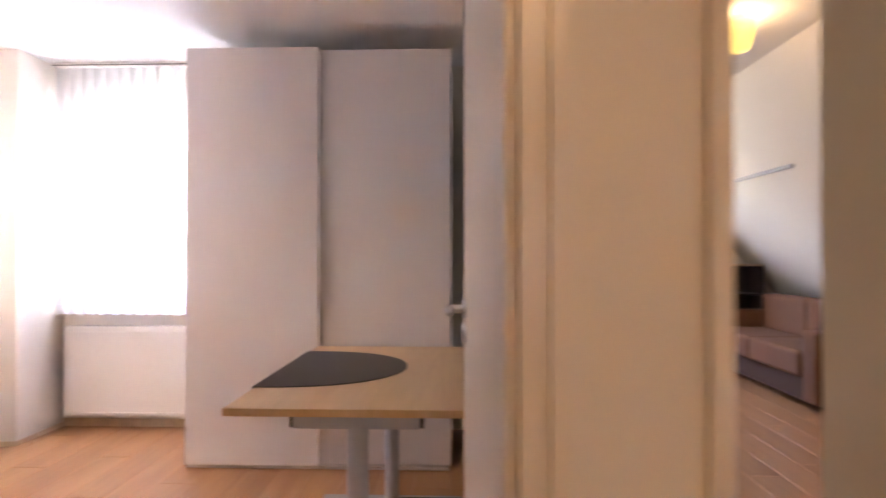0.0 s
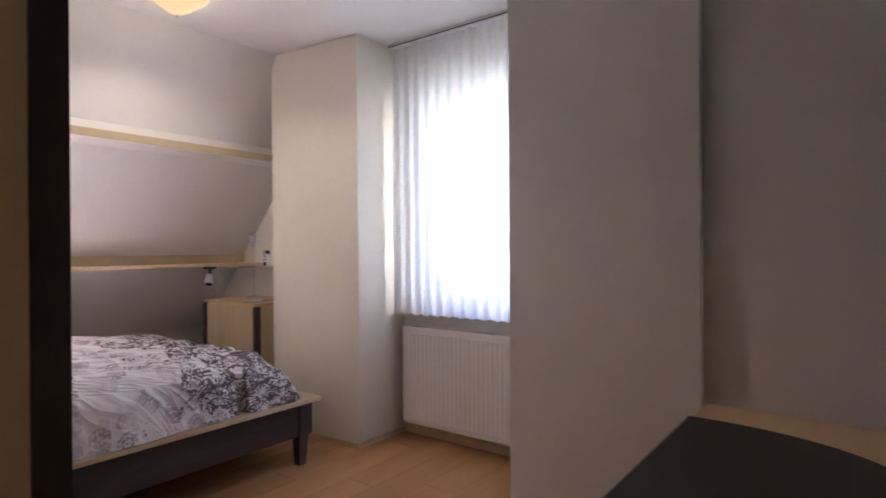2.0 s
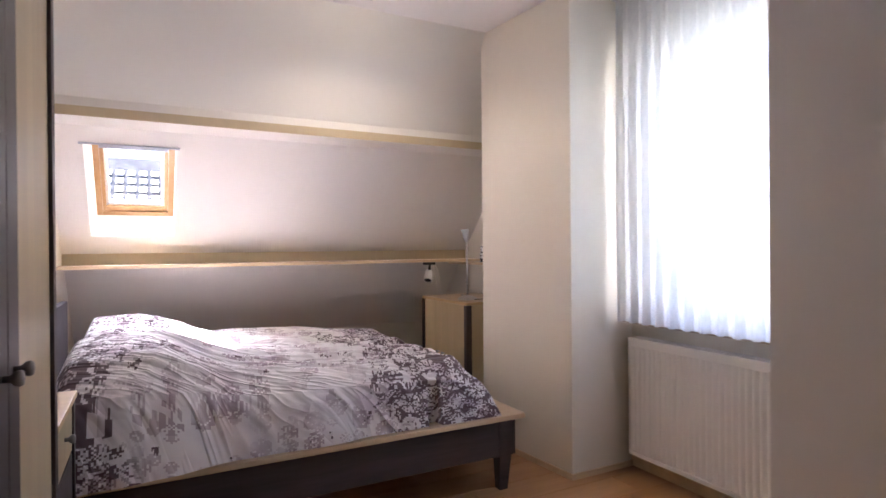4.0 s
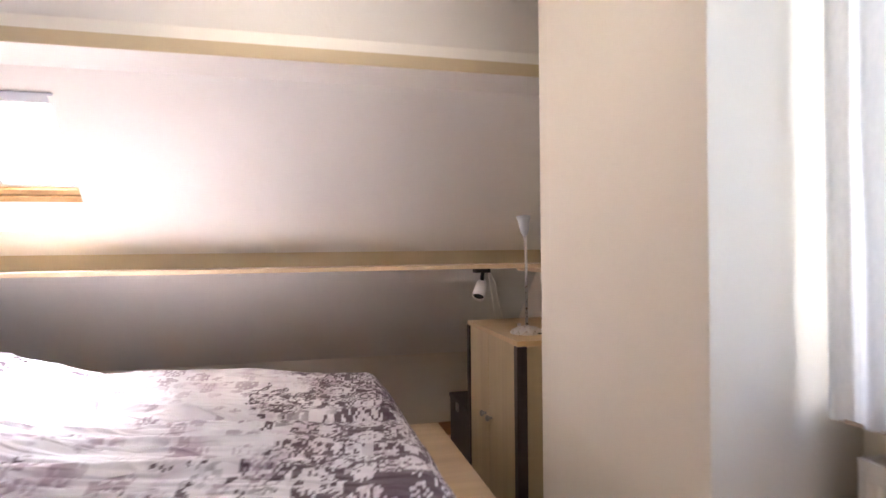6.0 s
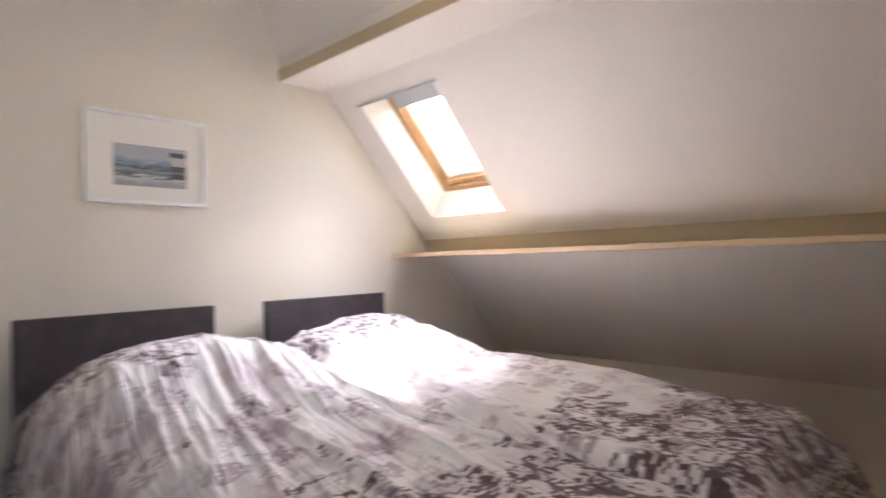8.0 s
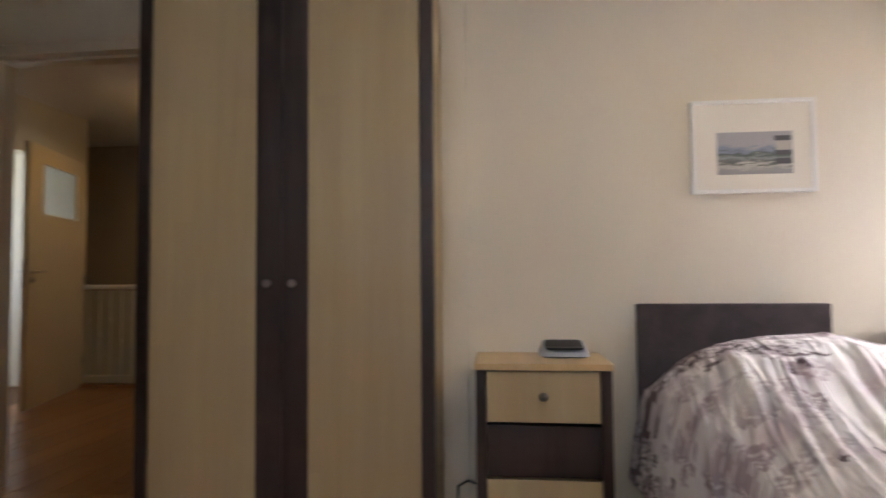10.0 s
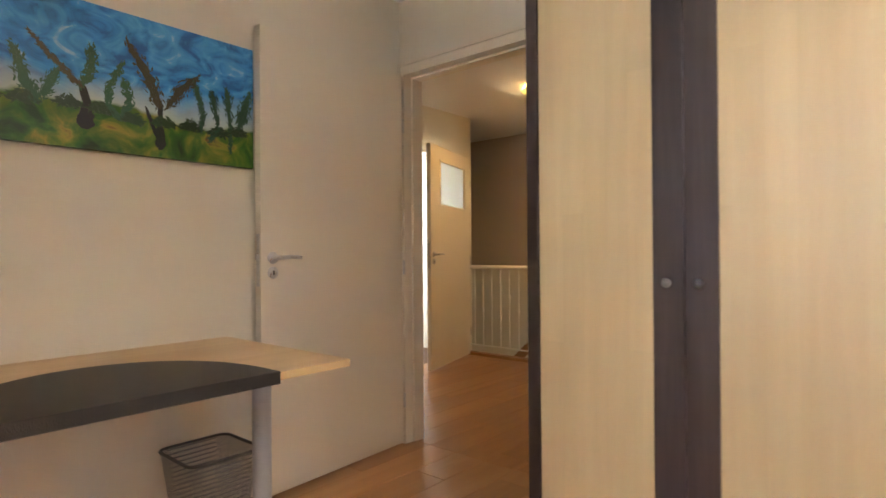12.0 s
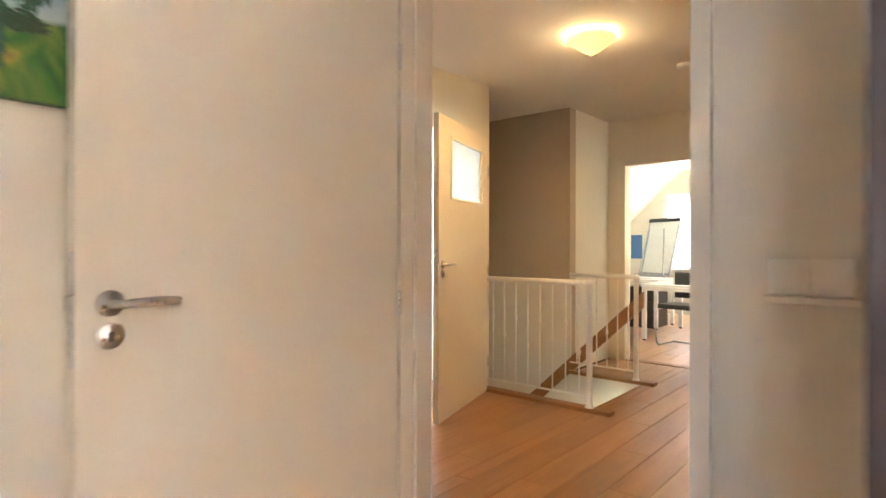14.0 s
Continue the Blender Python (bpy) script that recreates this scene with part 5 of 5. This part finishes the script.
def gable_house():
    x, y, z = -3.86, 4.21, 1.0812
    h = thing("house_figurine", (x, y, z), "tiny white and black gabled house figurine on the shelf", "figurine")
    part("body", prism([(x - 0.025, z), (x + 0.025, z), (x + 0.025, z + 0.075), (x + 0.012, z + 0.1), (x + 0.008, z + 0.115), (x - 0.008, z + 0.115), (x - 0.012, z + 0.1), (x - 0.025, z + 0.075)], y - 0.018, y + 0.018), WHITE_MATT, h)
    part("roof", prism([(x - 0.02, z + 0.095), (x - 0.008, z + 0.118), (x + 0.008, z + 0.118), (x + 0.02, z + 0.095), (x + 0.012, z + 0.122), (x - 0.012, z + 0.122)], y - 0.02, y + 0.02), BLACK_PLASTIC, h)
    for zz, xs in ((0.05, (-0.014, 0, 0.014)), (0.075, (-0.012, 0.0, 0.012)), (0.097, (0.0,))):
        for dx in xs:
            part("window", boxes((x + dx - 0.004, x + dx + 0.004, y - 0.0195, y - 0.0175, z + zz - 0.007, z + zz + 0.007)), BLACK_PLASTIC, h)
    part("door", boxes((x - 0.02, x + 0.02, y - 0.0195, y - 0.0175, z + 0.002, z + 0.03)), BLACK_PLASTIC, h)


gable_house()
board = thing("cork_board", (-3.6, 4.29, 1.082), "plain beige board standing on the gable shelf", "board")
part("panel", rbox(-3.84, -3.40, 4.286, 4.304, 1.082, 1.30, 0.002), BIRCH, board)
part("rim", boxes((-3.845, -3.395, 4.282, 4.306, 1.3005, 1.308)), WHITE_MATT, board)
chest = thing("storage_box", (-4.30, 3.95, 0), "dark brown box standing beside the cabinet", "box")
part("body", rbox(-4.46, -4.10, 3.80, 4.18, 0.0, 0.36, 0.006), WENGE, chest)
part("lid", rbox(-4.465, -4.095, 3.795, 4.185, 0.361, 0.385, 0.006), WENGE, chest)
part("clasp", boxes((-4.30, -4.26, 3.788, 3.796, 0.33, 0.37)), STEEL, chest)


def alarm_clock():
    c = thing("alarm_clock", (-2.27, 1.60, 0.7455), "low silver and black alarm clock on the nightstand", "clock")
    xc, yc, z = -2.265, 1.60, 0.7455

    def rounded(w, d, r, zb, zt, shrink):
        """A slab with rounded corners whose top is drawn in and leans towards the bed's foot."""
        bm = bmesh.new()
        rim = []
        for cx, cy, a0 in ((w - r, d - r, 0), (-w + r, d - r, 90), (-w + r, -d + r, 180), (w - r, -d + r, 270)):
            for k in range(6):
                a = radians(a0 + k * 18)
                rim.append((cx + r * math.cos(a), cy + r * math.sin(a)))
        lo = [bm.verts.new((xc + a, yc + b_, zb)) for a, b_ in rim]
        hi = [bm.verts.new((xc + a * shrink, yc + b_ * shrink - 0.004, zt - 0.32 * b_)) for a, b_ in rim]
        bm.faces.new(lo[::-1])
        bm.faces.new(hi)
        for k in range(len(rim)):
            q = (k + 1) % len(rim)
            bm.faces.new((lo[k], lo[q], hi[q], hi[k]))
        return bm

    part("case", rounded(0.082, 0.052, 0.026, z + 0.006, z + 0.034, 0.86), GREY_METAL, c, "silver-grey case")
    part("foot_pad", rounded(0.070, 0.042, 0.02, z - 0.0003, z + 0.0055, 1.0), BLACK_PLASTIC, c)
    part("display", rounded(0.063, 0.039, 0.016, z + 0.033, z + 0.0375, 0.97), BLACK_PLASTIC, c, "black display")


alarm_clock()
cord = thing("power_cord", (-1.92, 1.60, 0), "black power cord hanging beside the nightstand", "cable")
part("cable", tube([(-1.965, 1.54, 0.30), (-1.94, 1.54, 0.31), (-1.905, 1.54, 0.29), (-1.90, 1.53, 0.2), (-1.905, 1.52, 0.05), (-1.91, 1.525, 0.006)], 0.004, 6), BLACK_PLASTIC, cord, "", True)
# added strip, standing for wall lit warm by light off the wardrobe
structure("wall_lit_strip", rbox(-1.945, -1.853, HY + 0.001, HY + 0.022, 0, CZ, 0.003), WALL, "narrow raised cream strip added where wardrobe light warms the wall", "trim")
structure("baseboard_gable", rbox(-2.49, -1.24, GY - 0.012, GY - 0.001, 0, 0.055, 0.002), BIRCH, "low pale wooden skirting under the radiator", "baseboard")
structure("baseboard_pillar", prism([(-3.235, 3.806), (-2.472, 3.872), (-2.472, GY - 0.013), (-2.481, GY - 0.013), (-2.481, 3.881), (-3.235, 3.814)], 0, 0.03, "z"), BIRCH, "low pale wooden skirting round the chimney breast", "baseboard")


# ---- landing: stair and rails ----
def railing(name, x0, x1, y, label, count, post_x):
    r = thing(name, ((x0 + x1) / 2, y, 0), label, "railing", "white stair railings")
    z = 0.925
    part("top_rail", rod((x0, y, z), (x1, y, z), 0.021, sides=16), RAIL_WHITE, r, "", True)
    part("bottom_rail", rod((x0, y, 0.105), (x1, y, 0.105), 0.008, sides=10), RAIL_WHITE, r, "", True)
    part("post", lathe([(0.0, 0.03), (0.034, 0.03), (0.034, 0.036), (0.024, 0.042), (0.021, 0.06), (0.021, z - 0.02), (0.027, z - 0.015), (0.03, z), (0.024, z + 0.018), (0.0, z + 0.026)], (post_x, y, 0)), RAIL_WHITE, r, "", True)
    for k in range(count):
        x = x0 + (x1 - x0) * (k + 0.7) / (count + 0.4)
        kz = (0.62, 0.48, 0.62, 0.42)[k % 4]
        part("baluster", lathe([(0.006, 0.105), (0.006, kz - 0.03), (0.009, kz - 0.022), (0.014, kz), (0.009, kz + 0.022), (0.006, kz + 0.03), (0.006, z - 0.01)], (x, y, 0), 10), RAIL_WHITE, r, "", True)
    return r


railing("stair_railing", 1.84, 0.92, -1.39, "white metal stair railing with knobbed balusters", 8, 0.915)
railing("stair_railing", 1.615, 0.985, -2.43, "short white metal railing beside the stairwell", 6, 0.985)
k1 = mesh_object("stair_kerb", rbox(0.745, 1.85, -1.435, -1.35, 0.0, 0.03, 0.004), STAIR_WOOD)
tagged(k1, "brown wooden edge board round the stairwell", "edge board", kind="structure")
k2 = mesh_object("stair_kerb", rbox(0.82, 1.618, -2.485, -2.40, 0.0, 0.03, 0.004), STAIR_WOOD)
tagged(k2, "brown wooden edge board round the stairwell", "edge board", kind="structure")
hr = thing("stair_stringer", (1.5, -2.46, 0.0), "brown wooden board sloping along the stairwell", "stringer")
part("board", prism([(0.93, 0.80), (0.93, 0.66), (2.15, -0.50), (2.15, -0.36)], -2.475, -2.44), STAIR_WOOD, hr)
stair = tagged(new("staircase"), "white closed staircase going down from the landing", "stairs", kind="structure")
for k in range(13):
    part("tread", rbox(0.93 + 0.225 * k, 0.93 + 0.225 * (k + 1) + 0.03, -2.42, -1.46, -0.19 * (k + 1) - 0.03, -0.19 * (k + 1), 0.004), WALL_WHITE, stair)
    part("riser", boxes((0.93 + 0.225 * k, 0.945 + 0.225 * k, -2.42, -1.46, -0.19 * (k + 1), -0.19 * k - 0.03)), WALL_WHITE, stair)
structure("trim_stair_edge", boxes((0.905, 0.93, -2.4, -1.436, -0.03, 0.003)), STAIR_WOOD, "brown wooden nosing at the stair head", "trim")
structure("threshold_study", boxes((OX0, OX1, OY - 0.1, OY, 0.0005, 0.006)), STAIR_WOOD, "brown threshold strip of the study", "threshold")
smoke = thing("smoke_detector", (0.42, -1.9, CZ), "round white smoke detector on the landing ceiling", "smoke detector")
part("body", lathe([(0.0, 0.0), (0.055, 0.0), (0.052, -0.022), (0.03, -0.032), (0.0, -0.033)], (0.42, -1.9, CZ - 0.001)), WHITE_MATT, smoke, "", True)

# ---- study ----
w3 = tagged(new("window_3"), "white framed study window with a pale blind", "window", kind="structure")
part("window_frame", boxes((1.25, 1.32, -8.06, -8.0, 0.82, 2.1), (2.51, 2.58, -8.06, -8.0, 0.82, 2.1), (1.32, 2.51, -8.06, -8.0, 0.82, 0.9), (1.32, 2.51, -8.06, -8.0, 2.03, 2.1)), RAIL_WHITE, w3)
part("window_sill", rbox(1.15, 2.68, -8.0, -7.83, 0.79, 0.815, 0.004), WALL_WHITE, w3)
pb = part("blind", boxes((1.33, 2.5, -8.03, -8.026, 0.9, 2.03)), VOILE, w3, "pale translucent blind")


def flipchart():
    f = thing("flipchart", (2.5, -6.9, 0), "white flipchart board leaning on a tripod stand", "flipchart")
    m = Matrix.Translation((2.50, -7.0, 0.72)) @ Matrix.Rotation(radians(-24), 4, "Z") @ Matrix.Rotation(radians(16), 4, "X")

    def placed(bm):
        bm.transform(m)
        return bm

    part("board", placed(rbox(-0.33, 0.33, -0.02, 0.0, 0, 0.98, 0.004)), GREY_METAL, f)
    part("paper", placed(boxes((-0.30, 0.30, 0.002, 0.008, 0.05, 0.95))), WHITE_MATT, f, "white paper pad")
    part("clamp", placed(rbox(-0.32, 0.32, 0.001, 0.03, 0.93, 0.99, 0.006)), BLACK_PLASTIC, f)
    part("tray", placed(rbox(-0.33, 0.33, 0.0, 0.09, -0.03, 0.0, 0.004)), GREY_METAL, f)
    for a, b_ in (((2.78, -6.86, 0), (2.64, -7.2, 1.5)), ((2.24, -6.66, 0), (2.36, -7.1, 1.5)), ((2.62, -7.6, 0), (2.52, -7.25, 1.4))):
        part("leg", rod(a, b_, 0.012, sides=10), GREY_METAL, f)


flipchart()


def white_table(name, x0, x1, y0, y1, z, label):
    t = thing(name, ((x0 + x1) / 2, (y0 + y1) / 2, 0), label, "table")
    part("tabletop", rbox(x0, x1, y0, y1, z - 0.028, z, 0.004), WHITE_MATT, t)
    part("apron", boxes((x0 + 0.01, x1 - 0.01, y0 + 0.01, y0 + 0.04, z - 0.08, z - 0.03), (x0 + 0.01, x1 - 0.01, y1 - 0.04, y1 - 0.01, z - 0.08, z - 0.03)), RADIATOR, t)
    for a in (x0 + 0.01, x1 - 0.06):
        for c in (y0 + 0.01, y1 - 0.06):
            part("leg", rbox(a, a + 0.05, c, c + 0.05, 0.02, z - 0.03, 0.003), RADIATOR, t)
            part("foot", rod((a + 0.025, c + 0.025, 0), (a + 0.025, c + 0.025, 0.02), 0.02), BLACK_PLASTIC, t)


white_table("meeting_table", 0.25, 1.83, -6.2, -4.72, 0.72, "white meeting table with square metal legs")
white_table("side_desk", 1.98, 2.75, -6.5, -5.75, 0.72, "white desk standing against the study slope")
pc = thing("drawer_unit", (2.3, -6.1, 0), "dark brown drawer unit under the white desk", "drawer unit")
part("body", rbox(2.06, 2.5, -6.4, -5.86, 0.0, 0.6, 0.004), WENGE, pc)
for z in (0.02, 0.21, 0.40):
    part("drawer", rbox(2.08, 2.48, -5.858, -5.845, z, z + 0.18, 0.002), WENGE, pc)
paper = thing("paper_stack", (2.2, -6.0, 0.721), "loose stack of white papers on the desk", "papers")
for k in range(4):
    part("sheet", boxes((2.05 + k * 0.03, 2.3 + k * 0.03, -6.2 + k * 0.05, -5.9 + k * 0.05, 0.721 + k * 0.006, 0.726 + k * 0.006)), WHITE_MATT, paper)
box_ = thing("card_holder", (1.33, -5.0, 0.721), "small dark desk organiser on the meeting table", "desk organiser")
part("body", rbox(1.22, 1.40, -5.16, -5.04, 0.721, 0.80, 0.006), BLACK_PLASTIC, box_)
part("slot", rbox(1.24, 1.38, -5.13, -5.10, 0.80, 0.84, 0.003), GREY_METAL, box_)


def cantilever_chair(x, y, turn):
    c = thing("cantilever_chair", (0, 0, 0), "black seated chair on a bent chrome tube", "chair")
    for s in (-0.23, 0.23):
        part("frame_tube", tube([(s, 0.24, 0.86), (s, 0.2, 0.5), (s, 0.12, 0.45), (s, -0.2, 0.45), (s, -0.245, 0.4), (s, -0.22, 0.06), (s, -0.17, 0.014), (s, 0.2, 0.014)], 0.011, 8), STEEL, c, "chrome tube", True)
    part("cross_tube", rod((-0.23, 0.2, 0.014), (0.23, 0.2, 0.014), 0.011), STEEL, c)
    part("seat", soft(boxes((-0.22, 0.22, -0.22, 0.2, 0.455, 0.51)), 0.02, 3), BLACK_PLASTIC, c, "black padded seat", True)
    part("backrest", soft(boxes((-0.22, 0.22, 0.215, 0.25, 0.56, 0.88)), 0.015, 3), BLACK_PLASTIC, c, "black padded back", True)
    c.matrix_world = Matrix.Translation((x, y, 0)) @ Matrix.Rotation(radians(turn), 4, "Z")


cantilever_chair(1.27, -4.62, 172)
poster = thing("blue_poster", (3.15, -7.975, 1.0), "small plain blue poster on the study wall", "poster")
BLUE = painted("blue_print", (0.06, 0.16, 0.42), 0.5, 60, 0.2, 0.05)
part("sheet", boxes((3.06, 3.27, -7.979, -7.972, 0.98, 1.42)), BLUE, poster)



def study_curtain():
    c = thing("net_curtain", (1.9, -7.93, 0.85), "sheer white net curtain in front of the study window", "curtain")
    bm = bmesh.new()
    x0, x1, z0, z1, nx = 1.22, 2.61, 0.86, 2.12, 160
    rows = []
    for z in (z0, (z0 + z1) / 2, z1):
        rows.append([bm.verts.new((x0 + (x1 - x0) * i / nx, -7.93 + 0.014 * math.sin(i * 0.62) + 0.005 * noise.noise((i * 0.3, z, 5)), z)) for i in range(nx + 1)])
    for a, b_ in zip(rows, rows[1:]):
        for i in range(nx):
            bm.faces.new((a[i], a[i + 1], b_[i + 1], b_[i]))
    part("cloth", bm, VOILE, c, "", True)
    part("track", rbox(x0 - 0.02, x1 + 0.02, -7.95, -7.91, z1 + 0.001, z1 + 0.025, 0.003), RAIL_WHITE, c, "white curtain track")


study_curtain()

# ---- lounge ----
FABRIC = painted("rust_brown_sofa_fabric", (0.19, 0.085, 0.04), 0.9, 180, 0.12, 0.5)
FABRIC_D = painted("dark_sofa_base", (0.07, 0.035, 0.02), 0.9, 120, 0.1, 0.4)
PLUSH = painted("cream_plush", (0.6, 0.5, 0.36), 0.95, 260, 0.15, 0.8)
sofa = thing("sofa", (3.35, 5.8, 0), "rust-brown fabric sofa on a dark base under the slope", "sofa")
part("base", rbox(3.03, 3.78, 4.75, 6.62, 0.05, 0.24, 0.02), FABRIC_D, sofa, "dark base")
for ya in (4.93, 5.70):
    part("seat_cushion", soft(boxes((2.98, 3.56, ya, ya + 0.76, 0.24, 0.45)), 0.05, 4), FABRIC, sofa, "", True)
    part("back_cushion", soft(boxes((3.5, 3.72, ya, ya + 0.76, 0.42, 0.80)), 0.06, 4), FABRIC, sofa, "", True)
for ya in (4.74, 6.47):
    part("armrest", soft(boxes((3.0, 3.76, ya, ya + 0.18, 0.06, 0.62)), 0.05, 4), FABRIC, sofa, "", True)
sh = thing("lounge_shelf", (3.1, 6.85, 0), "low dark open shelf with a pale top board", "shelf")
for xa in (2.45, 3.0, 3.62):
    part("side_panel", rbox(xa, xa + 0.02, 6.68, 6.99, 0.0, 1.08, 0.002), WENGE, sh)
for za in (0.06, 0.42, 0.76):
    part("shelf_board", rbox(2.471, 3.619, 6.69, 6.98, za, za + 0.018, 0.002), WENGE, sh)
part("back_panel", boxes((2.46, 3.63, 6.982, 6.992, 0.04, 1.08)), WENGE, sh)
part("top", rbox(2.43, 3.66, 6.66, 6.995, 1.081, 1.10, 0.003), BIRCH, sh, "pale wooden top board")


def plush_toy(x, y, z, size, turn):
    """A seated soft toy: body, head with muzzle and ears, paws, in one mesh."""
    bm = bmesh.new()
    for cx, cy, cz, rx, ry, rz in ((0, 0, 0.11, 0.10, 0.09, 0.12), (0, -0.02, 0.27, 0.085, 0.08, 0.08), (0, -0.095, 0.25, 0.038, 0.035, 0.03), (-0.07, 0, 0.345, 0.03, 0.018, 0.032), (0.07, 0, 0.345, 0.03, 0.018, 0.032),
                                   (-0.07, -0.10, 0.036, 0.036, 0.07, 0.036), (0.07, -0.10, 0.036, 0.036, 0.07, 0.036), (-0.10, -0.03, 0.15, 0.03, 0.04, 0.065), (0.10, -0.03, 0.15, 0.03, 0.04, 0.065)):
        bmesh.ops.create_uvsphere(bm, u_segments=14, v_segments=9, radius=1.0, matrix=Matrix.Translation((cx, cy, cz)) @ Matrix.Diagonal((rx, ry, rz, 1)))
    bm.transform(Matrix.Translation((x, y, z)) @ Matrix.Rotation(radians(turn), 4, "Z") @ Matrix.Diagonal((size, size, size, 1)))
    tagged(mesh_object("stuffed_toy", bm, PLUSH, True), "cream plush toy sitting on the lounge shelf", "plush toy", "toys on the lounge shelf")


plush_toy(3.02, 6.82, 1.1005, 1.15, -30)
plush_toy(3.27, 6.84, 1.1005, 0.85, -12)
plush_toy(2.78, 6.84, 1.1005, 0.9, -20)
# a bar on brackets stands in for the lounge's roof window
bar = thing("slope_window_bar", (2.86, 5.2, 1.88), "grey metal bar standing for a roof window on the lounge slope", "rail")
part("bar", rod((2.845, 4.77, 1.885), (2.845, 5.62, 1.885), 0.018), GREY_METAL, bar)
for ya in (4.85, 5.54):
    part("bracket", rod((2.84, ya, 1.885), (2.885, ya, 1.91), 0.008), GREY_METAL, bar)
wl = thing("wall_lamp", (1.83, 3.5, 2.5), "small lit lamp with a cream glass shade", "lamp")
part("shade", lathe([(0.0, -0.19), (0.05, -0.19), (0.075, -0.10), (0.075, -0.04), (0.03, -0.03)], (1.83, 3.48, 2.5), 24), LAMP_GLASS, wl, "lit cream glass", True).visible_shadow = False
part("holder", rod((1.83, 3.48, 2.47), (1.83, 3.48, 2.4995), 0.035), STEEL, wl)

# ---- outside ----
GRASS = painted("lawn", (0.085, 0.095, 0.06), 0.9, 8, 0.3, 0.4)
TILE = painted("blue_grey_roof_tile", (0.013, 0.018, 0.025), 0.6, 12, 0.2, 0.3)
for slate_socket, slate_value in (("Specular IOR Level", 0.08), ("Roughness", 0.9)):
    TILE.node_tree.nodes["Principled BSDF"].inputs[slate_socket].default_value = slate_value
BRICK = painted("pale_brick", (0.38, 0.30, 0.25), 0.85, 20, 0.15, 0.3)
PALE_ROOF = painted("pale_metal_roof", (0.5, 0.5, 0.5), 0.6, 10, 0.1, 0.2)
structure("ground", boxes((-400, 400, -400, 400, -3.4, -3.3)), GRASS, "lawn and gardens round the house", "ground")


def neighbour(x, y, turn, wide, deep, eave, ridge, roof, panes, label):
    h = thing("neighbour_house", (0, 0, 0), label, "house", "houses outside")
    part("wall", boxes((-wide / 2, wide / 2, -deep / 2, deep / 2, -3.3, eave)), BRICK, h)
    part("roof", prism([(-deep / 2 - 0.5, eave - 0.2), (0, ridge), (deep / 2 + 0.5, eave - 0.2), (deep / 2 + 0.5, eave - 0.4), (0, ridge - 0.25), (-deep / 2 - 0.5, eave - 0.4)], -wide / 2 - 0.3, wide / 2 + 0.3, "x"), roof, h)
    slope = math.atan2(ridge - eave + 0.2, deep / 2 + 0.5)
    rows, across, step, half = panes
    for r in range(rows):
        for k in range(across):
            u = (k - (across - 1) / 2) * step
            f = 0.42 + 0.115 * r * half / 0.16
            c = Vector((u, -(deep / 2 + 0.5) * (1 - f), eave - 0.2 + (ridge - eave + 0.2) * f))
            bm = boxes((-half, half, -half * 1.25, half * 1.25, 0.0, 0.06))
            bm.transform(Matrix.Translation(c) @ Matrix.Rotation(slope, 4, "X"))
            part("roof_window", bm, PALE_ROOF, h)
    part("chimney", boxes((wide * 0.3, wide * 0.3 + 0.7, -0.35, 0.35, ridge - 0.8, ridge + 0.9)), BRICK, h)
    for k in range(4):
        u = -wide * 0.36 + wide * 0.24 * k
        part("window", boxes((u - 0.6, u + 0.6, -deep / 2 - 0.04, -deep / 2 + 0.02, -0.8, 0.7)), TILE, h)
    h.matrix_world = Matrix.Translation((x, y, 0)) @ Matrix.Rotation(radians(turn), 4, "Z")


neighbour(-34, 2.5, 90, 15, 9, 2.2, 6.0, TILE, (4, 16, 0.52, 0.16), "brick house with a blue-grey roof and white roof windows")
neighbour(-22, -7.5, 40, 8, 7, 0.8, 3.6, PALE_ROOF, (1, 2, 1.6, 0.35), "brick house with a pale roof")
neighbour(-6, 30, 180, 16, 9, 1.6, 5.5, TILE, (1, 4, 2.4, 0.4), "brick house with a blue-grey roof across the garden")

# ---- floor planks ----
def plank_floor(parent, x0, x1, y0, y1, mat, skip=None, width=0.192, length=1.285, gap=0.0016):
    meshes = {}
    col = 0
    x = x0
    while x < x1 - 0.01:
        w = min(width, x1 - x)
        y = y0 - (col * 0.43 % 1.0) * length
        while y < y1 - 0.01:
            a, b_ = max(y, y0), min(y + length, y1)
            if b_ - a > 0.02 and not (skip and skip(x + w / 2, (a + b_) / 2)):
                key = (round(w, 3), round(b_ - a, 3))
                if key not in meshes:
                    bm = soft(boxes((gap / 2, w - gap / 2, gap / 2, b_ - a - gap / 2, -0.011, 0.0)), 0.0012, 1)
                    me = bpy.data.meshes.new("plank")
                    bm.to_mesh(me)
                    bm.free()
                    me.materials.append(mat)
                    meshes[key] = me
                p = new("plank", meshes[key])
                p.parent = parent
                p.location = (x, a, 0)
            y += length
        x += width
        col += 1


plank_floor(floor, KX, EX, WY1 - 0.06, GY, LAMINATE_BED, lambda x, y: x < -1.99 and y < HY - 0.3)
plank_floor(floor_hall, -1.08, 0.93, OY, WY1 - 0.06, LAMINATE)
plank_floor(floor_hall, 0.93, 1.85, -1.42, WY1 - 0.06, LAMINATE)
plank_floor(floor_hall, 0.93, 1.62, OY, -2.5, LAMINATE)
plank_floor(floor_hall, -0.6, 3.2, -7.98, OY, LAMINATE_BED)
plank_floor(floor, EX + 0.12, 4.0, WY1 - 0.06, 7.0, LAMINATE_BED)
